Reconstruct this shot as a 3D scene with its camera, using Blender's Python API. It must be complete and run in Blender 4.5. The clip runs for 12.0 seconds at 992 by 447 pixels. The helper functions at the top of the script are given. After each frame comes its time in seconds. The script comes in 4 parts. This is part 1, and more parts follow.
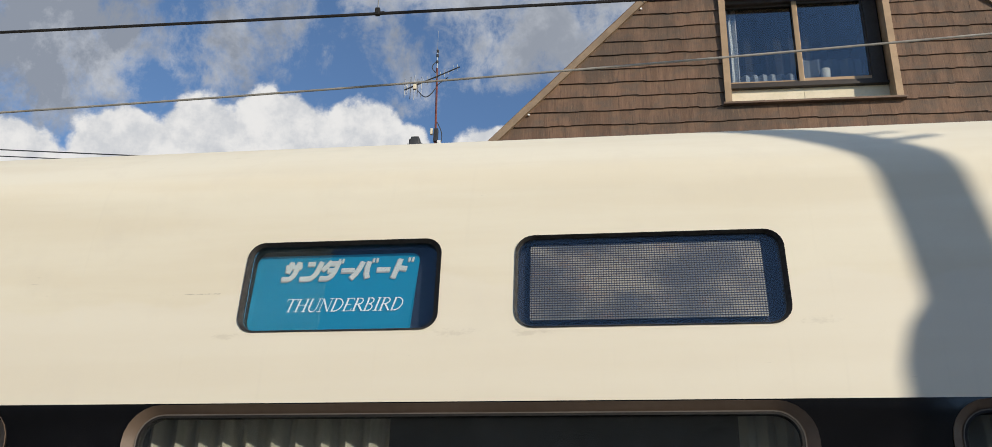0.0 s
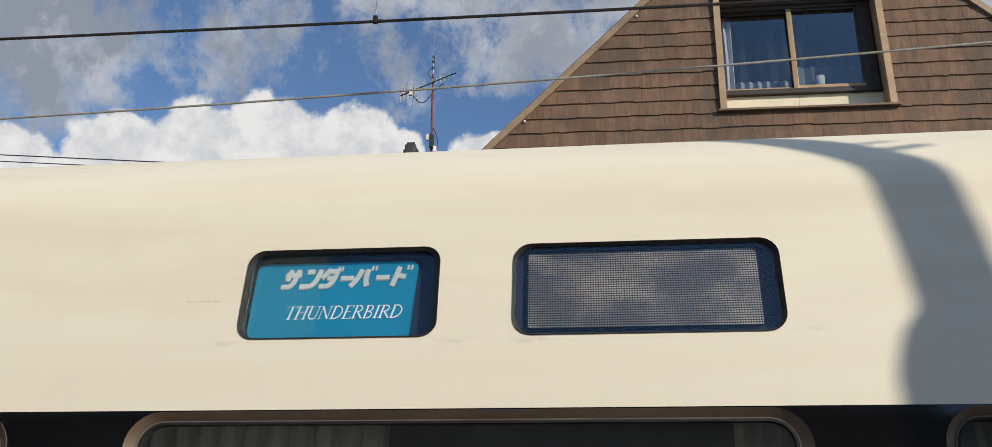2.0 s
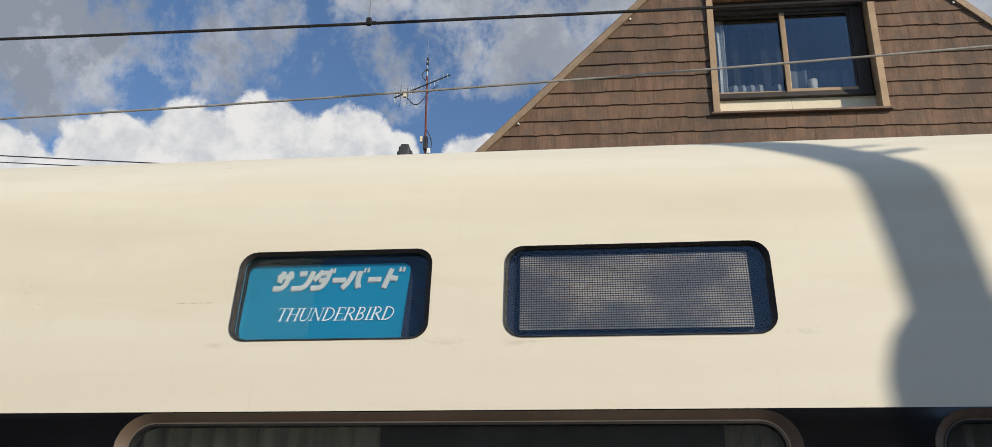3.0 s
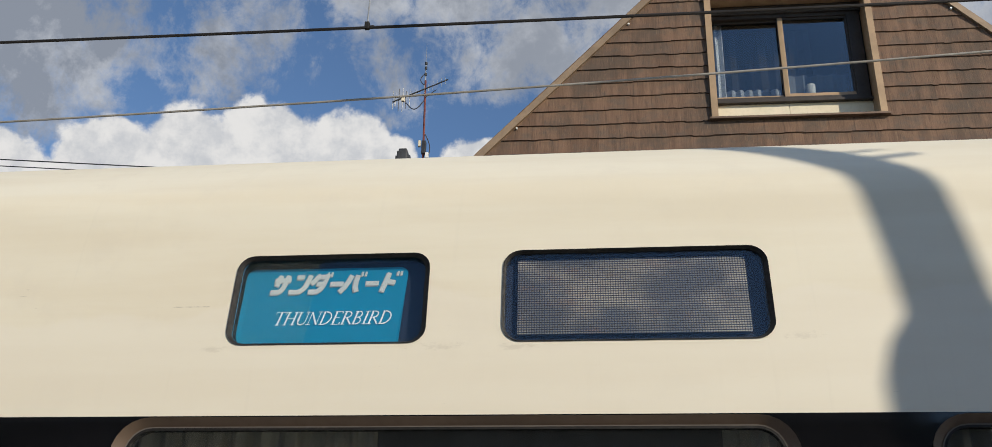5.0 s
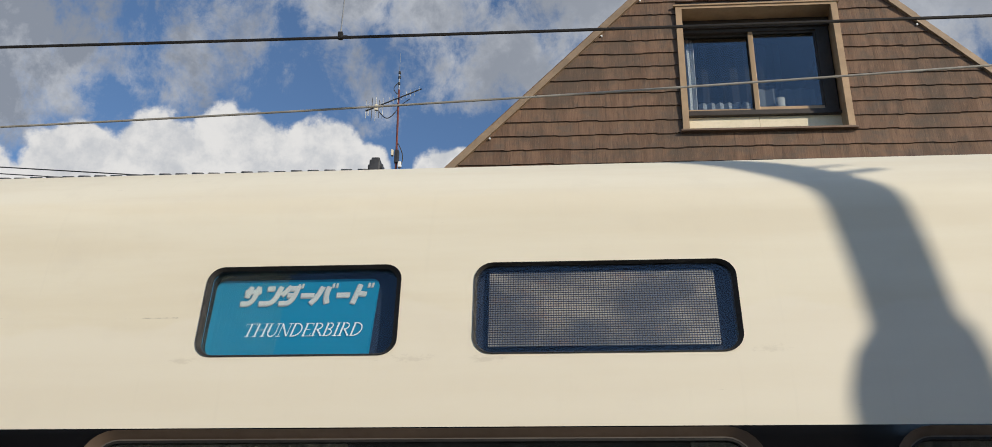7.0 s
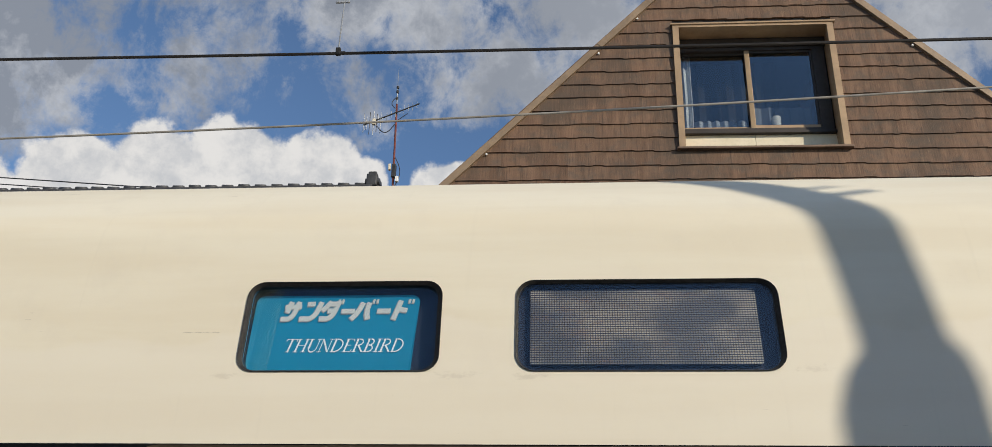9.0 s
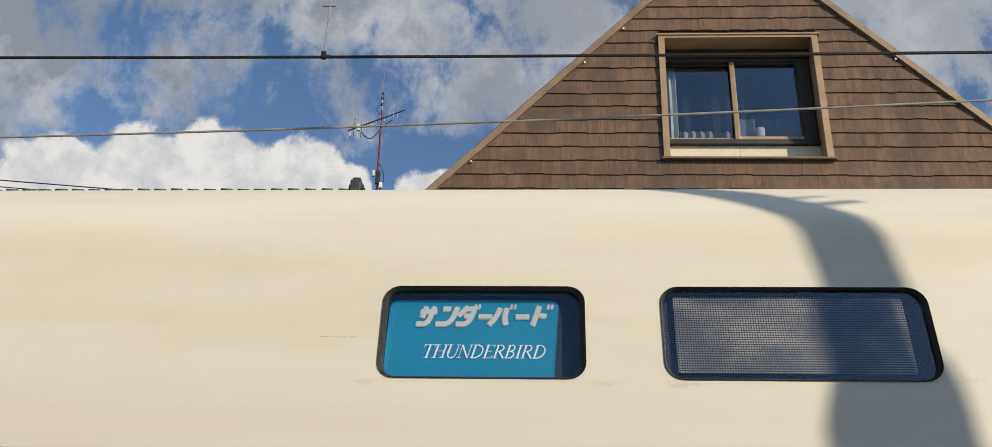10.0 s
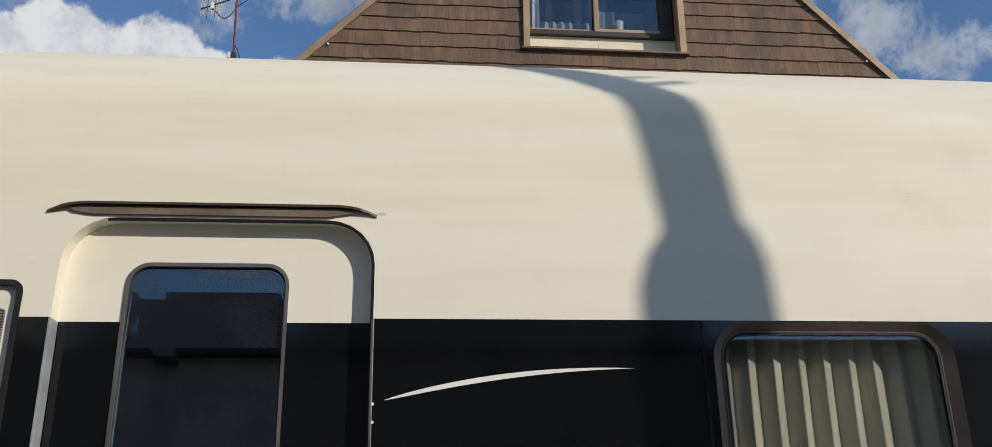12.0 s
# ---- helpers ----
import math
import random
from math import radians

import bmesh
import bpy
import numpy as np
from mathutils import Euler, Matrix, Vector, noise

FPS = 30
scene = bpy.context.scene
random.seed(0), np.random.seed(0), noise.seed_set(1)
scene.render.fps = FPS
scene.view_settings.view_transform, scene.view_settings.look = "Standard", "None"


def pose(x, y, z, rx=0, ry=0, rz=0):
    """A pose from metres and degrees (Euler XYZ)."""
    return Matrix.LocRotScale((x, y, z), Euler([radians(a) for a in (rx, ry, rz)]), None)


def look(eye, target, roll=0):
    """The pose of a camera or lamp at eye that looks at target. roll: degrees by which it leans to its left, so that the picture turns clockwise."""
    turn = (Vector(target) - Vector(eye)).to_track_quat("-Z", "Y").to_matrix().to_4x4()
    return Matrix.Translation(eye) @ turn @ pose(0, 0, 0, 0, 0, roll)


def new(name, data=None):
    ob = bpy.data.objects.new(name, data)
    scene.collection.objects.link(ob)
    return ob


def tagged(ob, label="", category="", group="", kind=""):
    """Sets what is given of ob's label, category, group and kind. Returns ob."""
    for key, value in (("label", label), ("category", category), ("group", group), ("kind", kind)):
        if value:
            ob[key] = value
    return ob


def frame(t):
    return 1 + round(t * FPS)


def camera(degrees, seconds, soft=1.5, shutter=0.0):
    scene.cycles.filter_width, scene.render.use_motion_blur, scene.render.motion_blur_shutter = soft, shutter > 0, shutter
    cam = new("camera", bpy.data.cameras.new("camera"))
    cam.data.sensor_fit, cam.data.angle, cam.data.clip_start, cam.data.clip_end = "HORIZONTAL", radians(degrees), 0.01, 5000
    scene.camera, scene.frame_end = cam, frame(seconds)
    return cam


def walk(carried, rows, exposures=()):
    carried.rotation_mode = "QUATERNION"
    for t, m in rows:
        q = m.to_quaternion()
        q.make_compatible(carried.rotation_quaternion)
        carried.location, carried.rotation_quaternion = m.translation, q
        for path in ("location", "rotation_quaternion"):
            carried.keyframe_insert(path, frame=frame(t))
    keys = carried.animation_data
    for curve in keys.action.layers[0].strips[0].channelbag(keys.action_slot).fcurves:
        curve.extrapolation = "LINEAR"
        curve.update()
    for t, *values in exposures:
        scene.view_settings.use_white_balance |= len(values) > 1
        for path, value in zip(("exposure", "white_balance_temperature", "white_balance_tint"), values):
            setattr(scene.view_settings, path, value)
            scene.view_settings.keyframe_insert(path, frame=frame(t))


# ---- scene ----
PATH = [
    (0, -0.0000, -0.0000, 1.4500, 113.6661, -1.0247, 6.6672),
    (0.5, -0.0001, -0.0067, 1.4487, 113.7519, -0.9752, 6.6908),
    (1, -0.0014, -0.0175, 1.4497, 113.8114, -1.0039, 6.6260),
    (1.5, -0.0057, -0.0263, 1.4493, 113.8670, -1.0162, 6.5357),
    (2, -0.0056, -0.0271, 1.4477, 113.9945, -0.9630, 6.3689),
    (2.5, -0.0028, -0.0334, 1.4459, 114.0543, -1.0303, 5.9763),
    (3, 0.0004, -0.0312, 1.4462, 114.1348, -0.9658, 5.9574),
    (5, 0.0008, -0.0278, 1.4466, 114.4145, -0.9999, 5.8149),
    (5.5, 0.0011, -0.0282, 1.4482, 114.4824, -0.9372, 5.4457),
    (6, 0.0037, -0.0366, 1.4495, 114.6643, -0.7043, 4.3939),
    (6.5, 0.0032, -0.0399, 1.4518, 114.9560, -0.6441, 4.1171),
    (7, 0.0047, -0.0392, 1.4505, 115.0135, -0.6053, 4.1449),
    (9, 0.0152, -0.0560, 1.4533, 115.9213, -1.0229, 3.7386),
    (9.5, 0.0265, -0.0555, 1.4462, 116.3945, -1.1253, 2.9950),
    (10, 0.0100, -0.0304, 1.4568, 116.4580, -1.2383, 2.4995),
    (10.5, 0.0040, -0.0400, 1.4556, 116.4802, -1.1396, 2.6744),
    (11, 0.0175, -0.0464, 1.4342, 114.9879, -1.0225, 2.8095),
    (11.3, 0.0411, -0.0352, 1.4235, 113.6576, -0.9916, 2.1213),
    (11.5, 0.0516, -0.0281, 1.4137, 112.6566, -0.6119, 1.0368),
    (11.7, 0.0582, -0.0371, 1.4048, 111.6753, -0.2787, -1.1549),
    (11.8, 0.0687, -0.0272, 1.4020, 111.1536, 0.1255, -2.4482),
    (11.9, 0.0828, -0.0166, 1.4015, 110.5717, 0.5284, -3.9784),
    (12, 0.1082, -0.0139, 1.3970, 109.9182, 1.0333, -5.4115),
]
cam = camera(56.23, 12.0, soft=0.6)
EXPOSURES = [(0.0, -0.16, 6400, 10), (3.0, -0.17, 6400, 10), (6.5, -0.26, 6400, 10), (9.0, -0.25, 6480, 10), (9.9, -0.22, 6520, 10), (10.5, -0.32, 6540, 10),
             (11.0, -0.38, 6500, 10), (11.5, -0.54, 6400, 10), (11.7, -0.54, 6320, 10), (12.0, -0.32, 6120, 10)]
walk(cam, [(t, pose(*p)) for t, *p in PATH], EXPOSURES)

# ---- light ----
SUN_AZ, SUN_EL = radians(47.7), radians(24)   # off the train's side, above the horizon
to_sun = Vector((math.sin(SUN_AZ) * math.cos(SUN_EL), -math.cos(SUN_AZ) * math.cos(SUN_EL), math.sin(SUN_EL)))
sun_data = bpy.data.lights.new("sun", "SUN")
sun_data.energy, sun_data.angle, sun_data.color = 4.35, radians(0.53), (1.0, 0.89, 0.72)
sun = new("sun", sun_data)
sun.matrix_world = look(to_sun * 50, (0, 0, 0))


class Nodes:
    """Short writing for node trees."""

    def __init__(self, tree):
        self.tree = tree
        tree.nodes.clear()

    def add(self, kind, **inputs):
        n = self.tree.nodes.new(kind)
        for key, value in inputs.items():
            self.put(n.inputs[key.replace("_", " ")], value)
        return n

    def put(self, socket, value):
        if isinstance(value, bpy.types.NodeSocket):
            self.tree.links.new(value, socket)
        else:
            socket.default_value = value

    def math(self, op, a, b=0.0, c=0.0):
        n = self.tree.nodes.new("ShaderNodeMath")
        n.operation = op
        for i, v in enumerate((a, b, c)):
            self.put(n.inputs[i], v)
        return n.outputs[0]

    def smooth(self, v, lo, hi, a=0.0, b=1.0):
        n = self.tree.nodes.new("ShaderNodeMapRange")
        n.interpolation_type = "SMOOTHSTEP"
        for i, x in enumerate((v, lo, hi, a, b)):
            self.put(n.inputs[i], x)
        return n.outputs[0]

    def noise(self, vec, scale, detail=6.0, rough=0.55, warp=0.0):
        n = self.add("ShaderNodeTexNoise", Vector=vec, Scale=scale, Detail=detail, Roughness=rough, Distortion=warp)
        return n.outputs["Fac"]

    def mix(self, fac, a, b):
        n = self.tree.nodes.new("ShaderNodeMix")
        n.data_type = "RGBA"
        self.put(n.inputs[0], fac)
        self.put(n.inputs[6], a if not isinstance(a, tuple) else (*a, 1))
        self.put(n.inputs[7], b if not isinstance(b, tuple) else (*b, 1))
        return n.outputs[2]

    def scaled(self, vec, s):
        n = self.add("ShaderNodeMapping", Vector=vec)
        n.inputs["Scale"].default_value = s
        return n.outputs[0]


def make_sky():
    world = bpy.data.worlds.new("sky")
    scene.world = world
    world.use_nodes = True
    N = Nodes(world.node_tree)
    sky = N.add("ShaderNodeTexSky")
    sky.sky_type, sky.sun_disc = "NISHITA", False
    sky.dust_density, sky.ozone_density, sky.air_density = 0.15, 4.0, 1.0
    sky.sun_elevation, sky.sun_rotation = SUN_EL, math.pi - SUN_AZ
    way = N.add("ShaderNodeTexCoord").outputs["Generated"]
    xyz = N.add("ShaderNodeSeparateXYZ", Vector=way)
    x, y, z = xyz.outputs
    deg = 180 / math.pi
    az = N.math("MULTIPLY", N.math("ARCTAN2", x, y), deg)
    el = N.math("MULTIPLY", N.math("ARCSINE", z), deg)

    # the air tears the clouds' outlines
    tear = N.add("ShaderNodeTexNoise", Vector=way, Scale=7.0, Detail=5.0, Roughness=0.6)
    tr, tg, tb = N.add("ShaderNodeSeparateColor", Color=tear.outputs["Color"]).outputs
    az2 = N.math("ADD", az, N.math("MULTIPLY", N.math("SUBTRACT", tr, 0.5), 8.5))
    el2 = N.math("ADD", el, N.math("MULTIPLY", N.math("SUBTRACT", tg, 0.5), 6.5))

    def bank(blobs, a0, e0):
        best = None
        for a, e, ra, re, *thick in blobs:
            p = N.math("DIVIDE", N.math("SUBTRACT", a0, a), ra)
            q = N.math("DIVIDE", N.math("SUBTRACT", e0, e), re)
            r = N.math("SQRT", N.math("ADD", N.math("MULTIPLY", p, p), N.math("MULTIPLY", q, q)))
            m = N.math("MULTIPLY", N.math("SUBTRACT", 1.0, r), thick[0] if thick else 1.0)
            best = m if best is None else N.math("MAXIMUM", best, m)
        return best

    billow = N.noise(way, 19.0, 9.0, 0.60)
    fine = N.noise(way, 46.0, 7.0, 0.62)
    wisps = N.noise(N.scaled(way, (1.0, 1.0, 0.70)), 17.0, 12.0, 0.68, 0.2)
    wide = N.noise(way, 3.2, 7.0, 0.58)
    # the white heap low over the roofs
    heap = bank([(-38, 23.5, 4, 2.8), (-31.0, 25.2, 4.0, 3.2), (-27.0, 26.2, 3.6, 3.7), (-21.8, 26.9, 4.4, 4.3), (-16.6, 27.4, 3.6, 3.7), (-13.6, 27.4, 2.0, 2.2),
                 (-7.4, 27.5, 3.4, 2.5), (48, 22, 9, 5)], az, el)
    heap = N.math("ADD", heap, N.math("MULTIPLY", N.math("SUBTRACT", billow, 0.5), 0.95))
    heap_mask = N.smooth(heap, 0.0, 0.16)
    # the grey sheets higher up, torn, and thin elsewhere
    grey = bank([(-38.5, 31.5, 7.6, 6.2), (-36, 37.5, 7.0, 4.8), (-26.8, 37.8, 4.2, 3.6, 0.8), (-25.9, 33.8, 3.0, 4.6, 0.55), (-22.0, 34.0, 2.6, 2.6, 0.30), (-22.5, 41.0, 8, 3.6), (-30, 41.5, 6, 3.4),
                 (-15.5, 39.0, 6.0, 4.6), (-9.5, 37.0, 5.4, 4.4), (-4.5, 35.5, 4.6, 3.4), (-15.5, 34.5, 3.4, 2.6, 0.4), (2, 39, 9, 5.5), (26, 36.5, 10, 7.0), (20, 46, 22, 8), (-8, 48, 26, 7),
                 # banks at 118 and -126 are unseen, added to make the fill light neutral
                 (31.6, 29.2, 3.4, 2.2, 0.8), (35.8, 27.2, 2.8, 1.8, 0.6), (118, 24, 30, 20), (-126, 24, 22, 15), (-168, 21.5, 7, 3.4), (-30.3, 32.6, 2.8, 1.6, 0.25)], az2, el2)
    grey = N.math("ADD", N.math("MULTIPLY", grey, 0.9), N.math("MULTIPLY", N.math("SUBTRACT", wisps, 0.5), 2.6))
    grey_mask = N.smooth(grey, -0.12, 0.56)
    # unseen high cloud added all round, so light from overhead turns neutral
    behind = N.math("MULTIPLY", N.smooth(wide, 0.44, 0.60), N.smooth(z, 0.62, 0.80))
    grey_mask = N.math("MAXIMUM", grey_mask, behind)
    heap_glow = N.smooth(N.math("ADD", N.math("MULTIPLY", billow, 0.55), N.math("MULTIPLY", fine, 0.45)), 0.36, 0.60)
    heap_col = N.mix(heap_glow, (0.72, 0.735, 0.76), (1.0, 0.98, 0.95))
    grey_deep = N.smooth(N.math("ADD", N.math("MULTIPLY", grey, 0.35), N.math("MULTIPLY", N.noise(way, 11.0, 8.0, 0.65), 1.3)), 0.42, 0.98)
    grey_deep = N.math("MULTIPLY", grey_deep, N.smooth(az, -40, 22, 1.25, 0.70))
    grey_col = N.mix(grey_deep, (0.70, 0.715, 0.74), (0.32, 0.345, 0.39))
    clear = N.add("ShaderNodeBackground", Color=sky.outputs[0], Strength=0.143)
    g = N.add("ShaderNodeBackground", Color=grey_col, Strength=1.0)
    h = N.add("ShaderNodeBackground", Color=heap_col, Strength=0.92)
    m1 = N.add("ShaderNodeMixShader", Fac=N.math("MULTIPLY", grey_mask, 0.9))
    N.put(m1.inputs[1], clear.outputs[0]), N.put(m1.inputs[2], g.outputs[0])
    m2 = N.add("ShaderNodeMixShader", Fac=heap_mask)
    N.put(m2.inputs[1], m1.outputs[0]), N.put(m2.inputs[2], h.outputs[0])
    out = N.add("ShaderNodeOutputWorld")
    N.put(out.inputs[0], m2.outputs[0])


make_sky()

# ---- materials ----


def mat(name, col, rough=0.5, metal=0.0, var=0.12, scale=6.0, stretch=(1, 1, 1), bump=0.0, coat=0.0, tint=None, fine=None, spread=0.0, glow=0.0):
    """A painted or grown surface: a broad and a fine variation, uneven gloss and a fine relief."""
    m = bpy.data.materials.new(name)
    m.use_nodes = True
    N = Nodes(m.node_tree)
    at = N.scaled(N.add("ShaderNodeTexCoord").outputs["Object"], stretch)
    broad = N.noise(at, scale, 5.0)
    grain = N.noise(at, fine or scale * 9, 6.0, 0.6)
    lo = tuple(c * (1 - var) for c in col)
    hi = tint or tuple(min(1, c * (1 + var)) for c in col)
    c = N.mix(N.smooth(broad, 0.32, 0.68), lo, hi)
    c = N.mix(N.math("MULTIPLY", N.smooth(grain, 0.45, 0.75), min(1.0, var * 1.6)), c, tuple(v * 0.6 for v in col))
    if spread:
        r = N.add("ShaderNodeObjectInfo").outputs["Random"]
        c = N.mix(N.math("MULTIPLY", r, spread), c, tuple(v * 0.45 for v in col))
    b = N.add("ShaderNodeBsdfPrincipled", Base_Color=c, Metallic=metal)
    N.put(b.inputs["Roughness"], N.smooth(grain, 0.3, 0.8, max(0.03, rough * 0.85), min(1, rough * 1.2)))
    b.inputs["Coat Weight"].default_value = coat
    b.inputs["Coat Roughness"].default_value = 0.12
    if glow:
        N.put(b.inputs["Emission Color"], c)
        b.inputs["Emission Strength"].default_value = glow
    if bump:
        k = N.add("ShaderNodeBump", Height=grain, Strength=bump, Distance=0.004)
        N.put(b.inputs["Normal"], k.outputs[0])
    N.put(N.add("ShaderNodeOutputMaterial").inputs[0], b.outputs[0])
    return m


def mat_train_white():
    """Cream-white enamel with soot streaks along the car and a few scuffs."""
    m = bpy.data.materials.new("cream_enamel")
    m.use_nodes = True
    N = Nodes(m.node_tree)
    at = N.add("ShaderNodeTexCoord").outputs["Object"]
    long = N.noise(N.scaled(at, (0.35, 1.0, 3.2)), 2.2, 5.0)
    cloudy = N.noise(at, 5.0, 6.0, 0.6)
    c = N.mix(N.smooth(long, 0.35, 0.66), (0.80, 0.752, 0.612), (0.755, 0.693, 0.545))
    c = N.mix(N.math("MULTIPLY", N.smooth(cloudy, 0.5, 0.78), 0.22), c, (0.62, 0.57, 0.48))
    # washed below an uneven tide line, dustier above it
    height = N.add("ShaderNodeSeparateXYZ", Vector=at).outputs[2]
    tide = N.math("ADD", height, N.math("MULTIPLY", N.math("SUBTRACT", N.noise(N.scaled(at, (1.0, 0.2, 0.4)), 1.3, 4.0), 0.5), 0.34))
    c = N.mix(N.math("MULTIPLY", N.smooth(tide, 2.285, 2.262), 0.45), c, (0.80, 0.755, 0.645))
    drip = N.noise(N.scaled(at, (14.0, 1.0, 0.8)), 2.0, 4.0)
    c = N.mix(N.math("MULTIPLY", N.smooth(drip, 0.60, 0.80), 0.06), c, (0.45, 0.42, 0.36))
    scuff = N.noise(N.scaled(at, (2.4, 1.0, 30.0)), 3.0, 7.0, 0.7)
    spot = N.noise(at, 2.3, 2.0)
    s = N.math("MULTIPLY", N.smooth(scuff, 0.66, 0.72), N.smooth(spot, 0.50, 0.60))
    c = N.mix(N.math("MULTIPLY", s, 0.6), c, (0.22, 0.20, 0.17))
    # soot below the corners of the sign windows, scratches, and rust at the gutter's end
    sx, sy, sz = N.add("ShaderNodeSeparateXYZ", Vector=at).outputs
    rough_edge = N.noise(N.scaled(at, (1.0, 1.0, 2.4)), 24.0, 6.0, 0.7)
    for x, z, rx, rz, k, tone in ((-0.39, 2.165, 0.09, 0.022, 0.2, (0.36, 0.31, 0.24)), (-1.02, 2.165, 0.06, 0.020, 0.2, (0.34, 0.29, 0.22)), (-0.20, 2.160, 0.10, 0.026, 0.22, (0.36, 0.31, 0.24)),
                                  (0.53, 2.180, 0.09, 0.020, 0.2, (0.38, 0.33, 0.26)), (-1.12, 2.288, 0.13, 0.004, 0.6, (0.20, 0.17, 0.13)), (-3.10, 2.268, 0.022, 0.014, 0.45, (0.30, 0.16, 0.07)), (-3.95, 2.27, 0.03, 0.014, 0.4, (0.30, 0.18, 0.09)), (-3.80, 2.735, 0.05, 0.004, 0.6, (0.30, 0.22, 0.14)), (-3.45, 2.79, 0.05, 0.003, 0.5, (0.25, 0.22, 0.18))):
        p, q = N.math("DIVIDE", N.math("SUBTRACT", sx, x), rx), N.math("DIVIDE", N.math("SUBTRACT", sz, z), rz)
        near = N.math("SUBTRACT", 1.0, N.math("SQRT", N.math("ADD", N.math("MULTIPLY", p, p), N.math("MULTIPLY", q, q))))
        stain = N.smooth(N.math("ADD", near, N.math("MULTIPLY", N.math("SUBTRACT", rough_edge, 0.62), 3.2)), 0.05, 0.75)
        stain = N.math("MULTIPLY", N.math("MULTIPLY", stain, N.smooth(near, 0.0, 0.2)), k)
        c = N.mix(stain, c, tone)
    b = N.add("ShaderNodeBsdfPrincipled", Base_Color=c)
    N.put(b.inputs["Roughness"], N.smooth(cloudy, 0.3, 0.75, 0.60, 0.74))
    b.inputs["Coat Weight"].default_value, b.inputs["Coat Roughness"].default_value = 0.03, 0.35
    wave = N.noise(N.scaled(at, (0.8, 1.0, 1.6)), 2.6, 2.0)
    N.put(b.inputs["Normal"], N.add("ShaderNodeBump", Height=wave, Strength=0.10, Distance=0.02).outputs[0])
    N.put(N.add("ShaderNodeOutputMaterial").inputs[0], b.outputs[0])
    return m


def mat_glass(name, tint=(1, 1, 1), gain=1.7, rough=0.0, dust=0.0):
    """A thin pane: it lets light straight through and mirrors by its Fresnel gloss."""
    m = bpy.data.materials.new(name)
    m.use_nodes = True
    N = Nodes(m.node_tree)
    t = N.add("ShaderNodeBsdfTransparent", Color=(*tint, 1))
    g = N.add("ShaderNodeBsdfGlossy", Color=(1, 1, 1, 1), Roughness=rough)
    f = N.add("ShaderNodeFresnel", IOR=1.5)
    x = N.add("ShaderNodeMixShader", Fac=N.math("MINIMUM", N.math("MULTIPLY", f.outputs[0], gain), 1.0))
    N.put(x.inputs[1], t.outputs[0]), N.put(x.inputs[2], g.outputs[0])
    if dust:
        # a dry film of road dust, streaked by rain
        at = N.add("ShaderNodeTexCoord").outputs["Object"]
        film = N.noise(N.scaled(at, (9.0, 1.0, 1.5)), 2.0, 6.0, 0.6)
        d = N.add("ShaderNodeBsdfDiffuse", Color=(0.62, 0.68, 0.72, 1))
        y = N.add("ShaderNodeMixShader", Fac=N.smooth(film, 0.3, 0.7, dust * 0.7, dust * 1.3))
        N.put(y.inputs[1], x.outputs[0]), N.put(y.inputs[2], d.outputs[0])
        x = y
    N.put(N.add("ShaderNodeOutputMaterial").inputs[0], x.outputs[0])
    return m


def mat_led():
    """Unlit lamps of a dot display: pale round lenses in rows on a dark board."""
    m = bpy.data.materials.new("dot_display")
    m.use_nodes = True
    N = Nodes(m.node_tree)
    at = N.add("ShaderNodeTexCoord").outputs["Object"]
    x, y, z = N.add("ShaderNodeSeparateXYZ", Vector=at).outputs
    pitch = 0.0069
    u = N.math("ABSOLUTE", N.math("SUBTRACT", N.math("FRACT", N.math("DIVIDE", x, pitch)), 0.5))
    v = N.math("ABSOLUTE", N.math("SUBTRACT", N.math("FRACT", N.math("DIVIDE", z, pitch)), 0.5))
    u = N.math("MULTIPLY", u, 0.76)
    r = N.math("SQRT", N.math("ADD", N.math("MULTIPLY", u, u), N.math("MULTIPLY", v, v)))
    dot = N.smooth(r, 0.44, 0.20)
    # pale, reddish and bluish blotches paint in the glass's cloud reflection and sheen
    mottled = N.noise(N.scaled(at, (1.0, 1.0, 1.6)), 5.0, 4.0)
    pale = N.mix(N.smooth(mottled, 0.36, 0.62), (0.54, 0.49, 0.395), (0.19, 0.182, 0.168))
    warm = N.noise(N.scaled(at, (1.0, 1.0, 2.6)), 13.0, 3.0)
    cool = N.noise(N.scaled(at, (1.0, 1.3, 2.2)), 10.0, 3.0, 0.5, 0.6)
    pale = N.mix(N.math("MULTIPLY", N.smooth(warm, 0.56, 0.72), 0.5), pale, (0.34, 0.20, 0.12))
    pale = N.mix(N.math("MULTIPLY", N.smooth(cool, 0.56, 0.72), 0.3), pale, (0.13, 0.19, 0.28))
    c = N.mix(dot, (0.008, 0.012, 0.026), pale)
    b = N.add("ShaderNodeBsdfPrincipled", Base_Color=c, Roughness=0.45)
    N.put(N.add("ShaderNodeOutputMaterial").inputs[0], b.outputs[0])
    return m


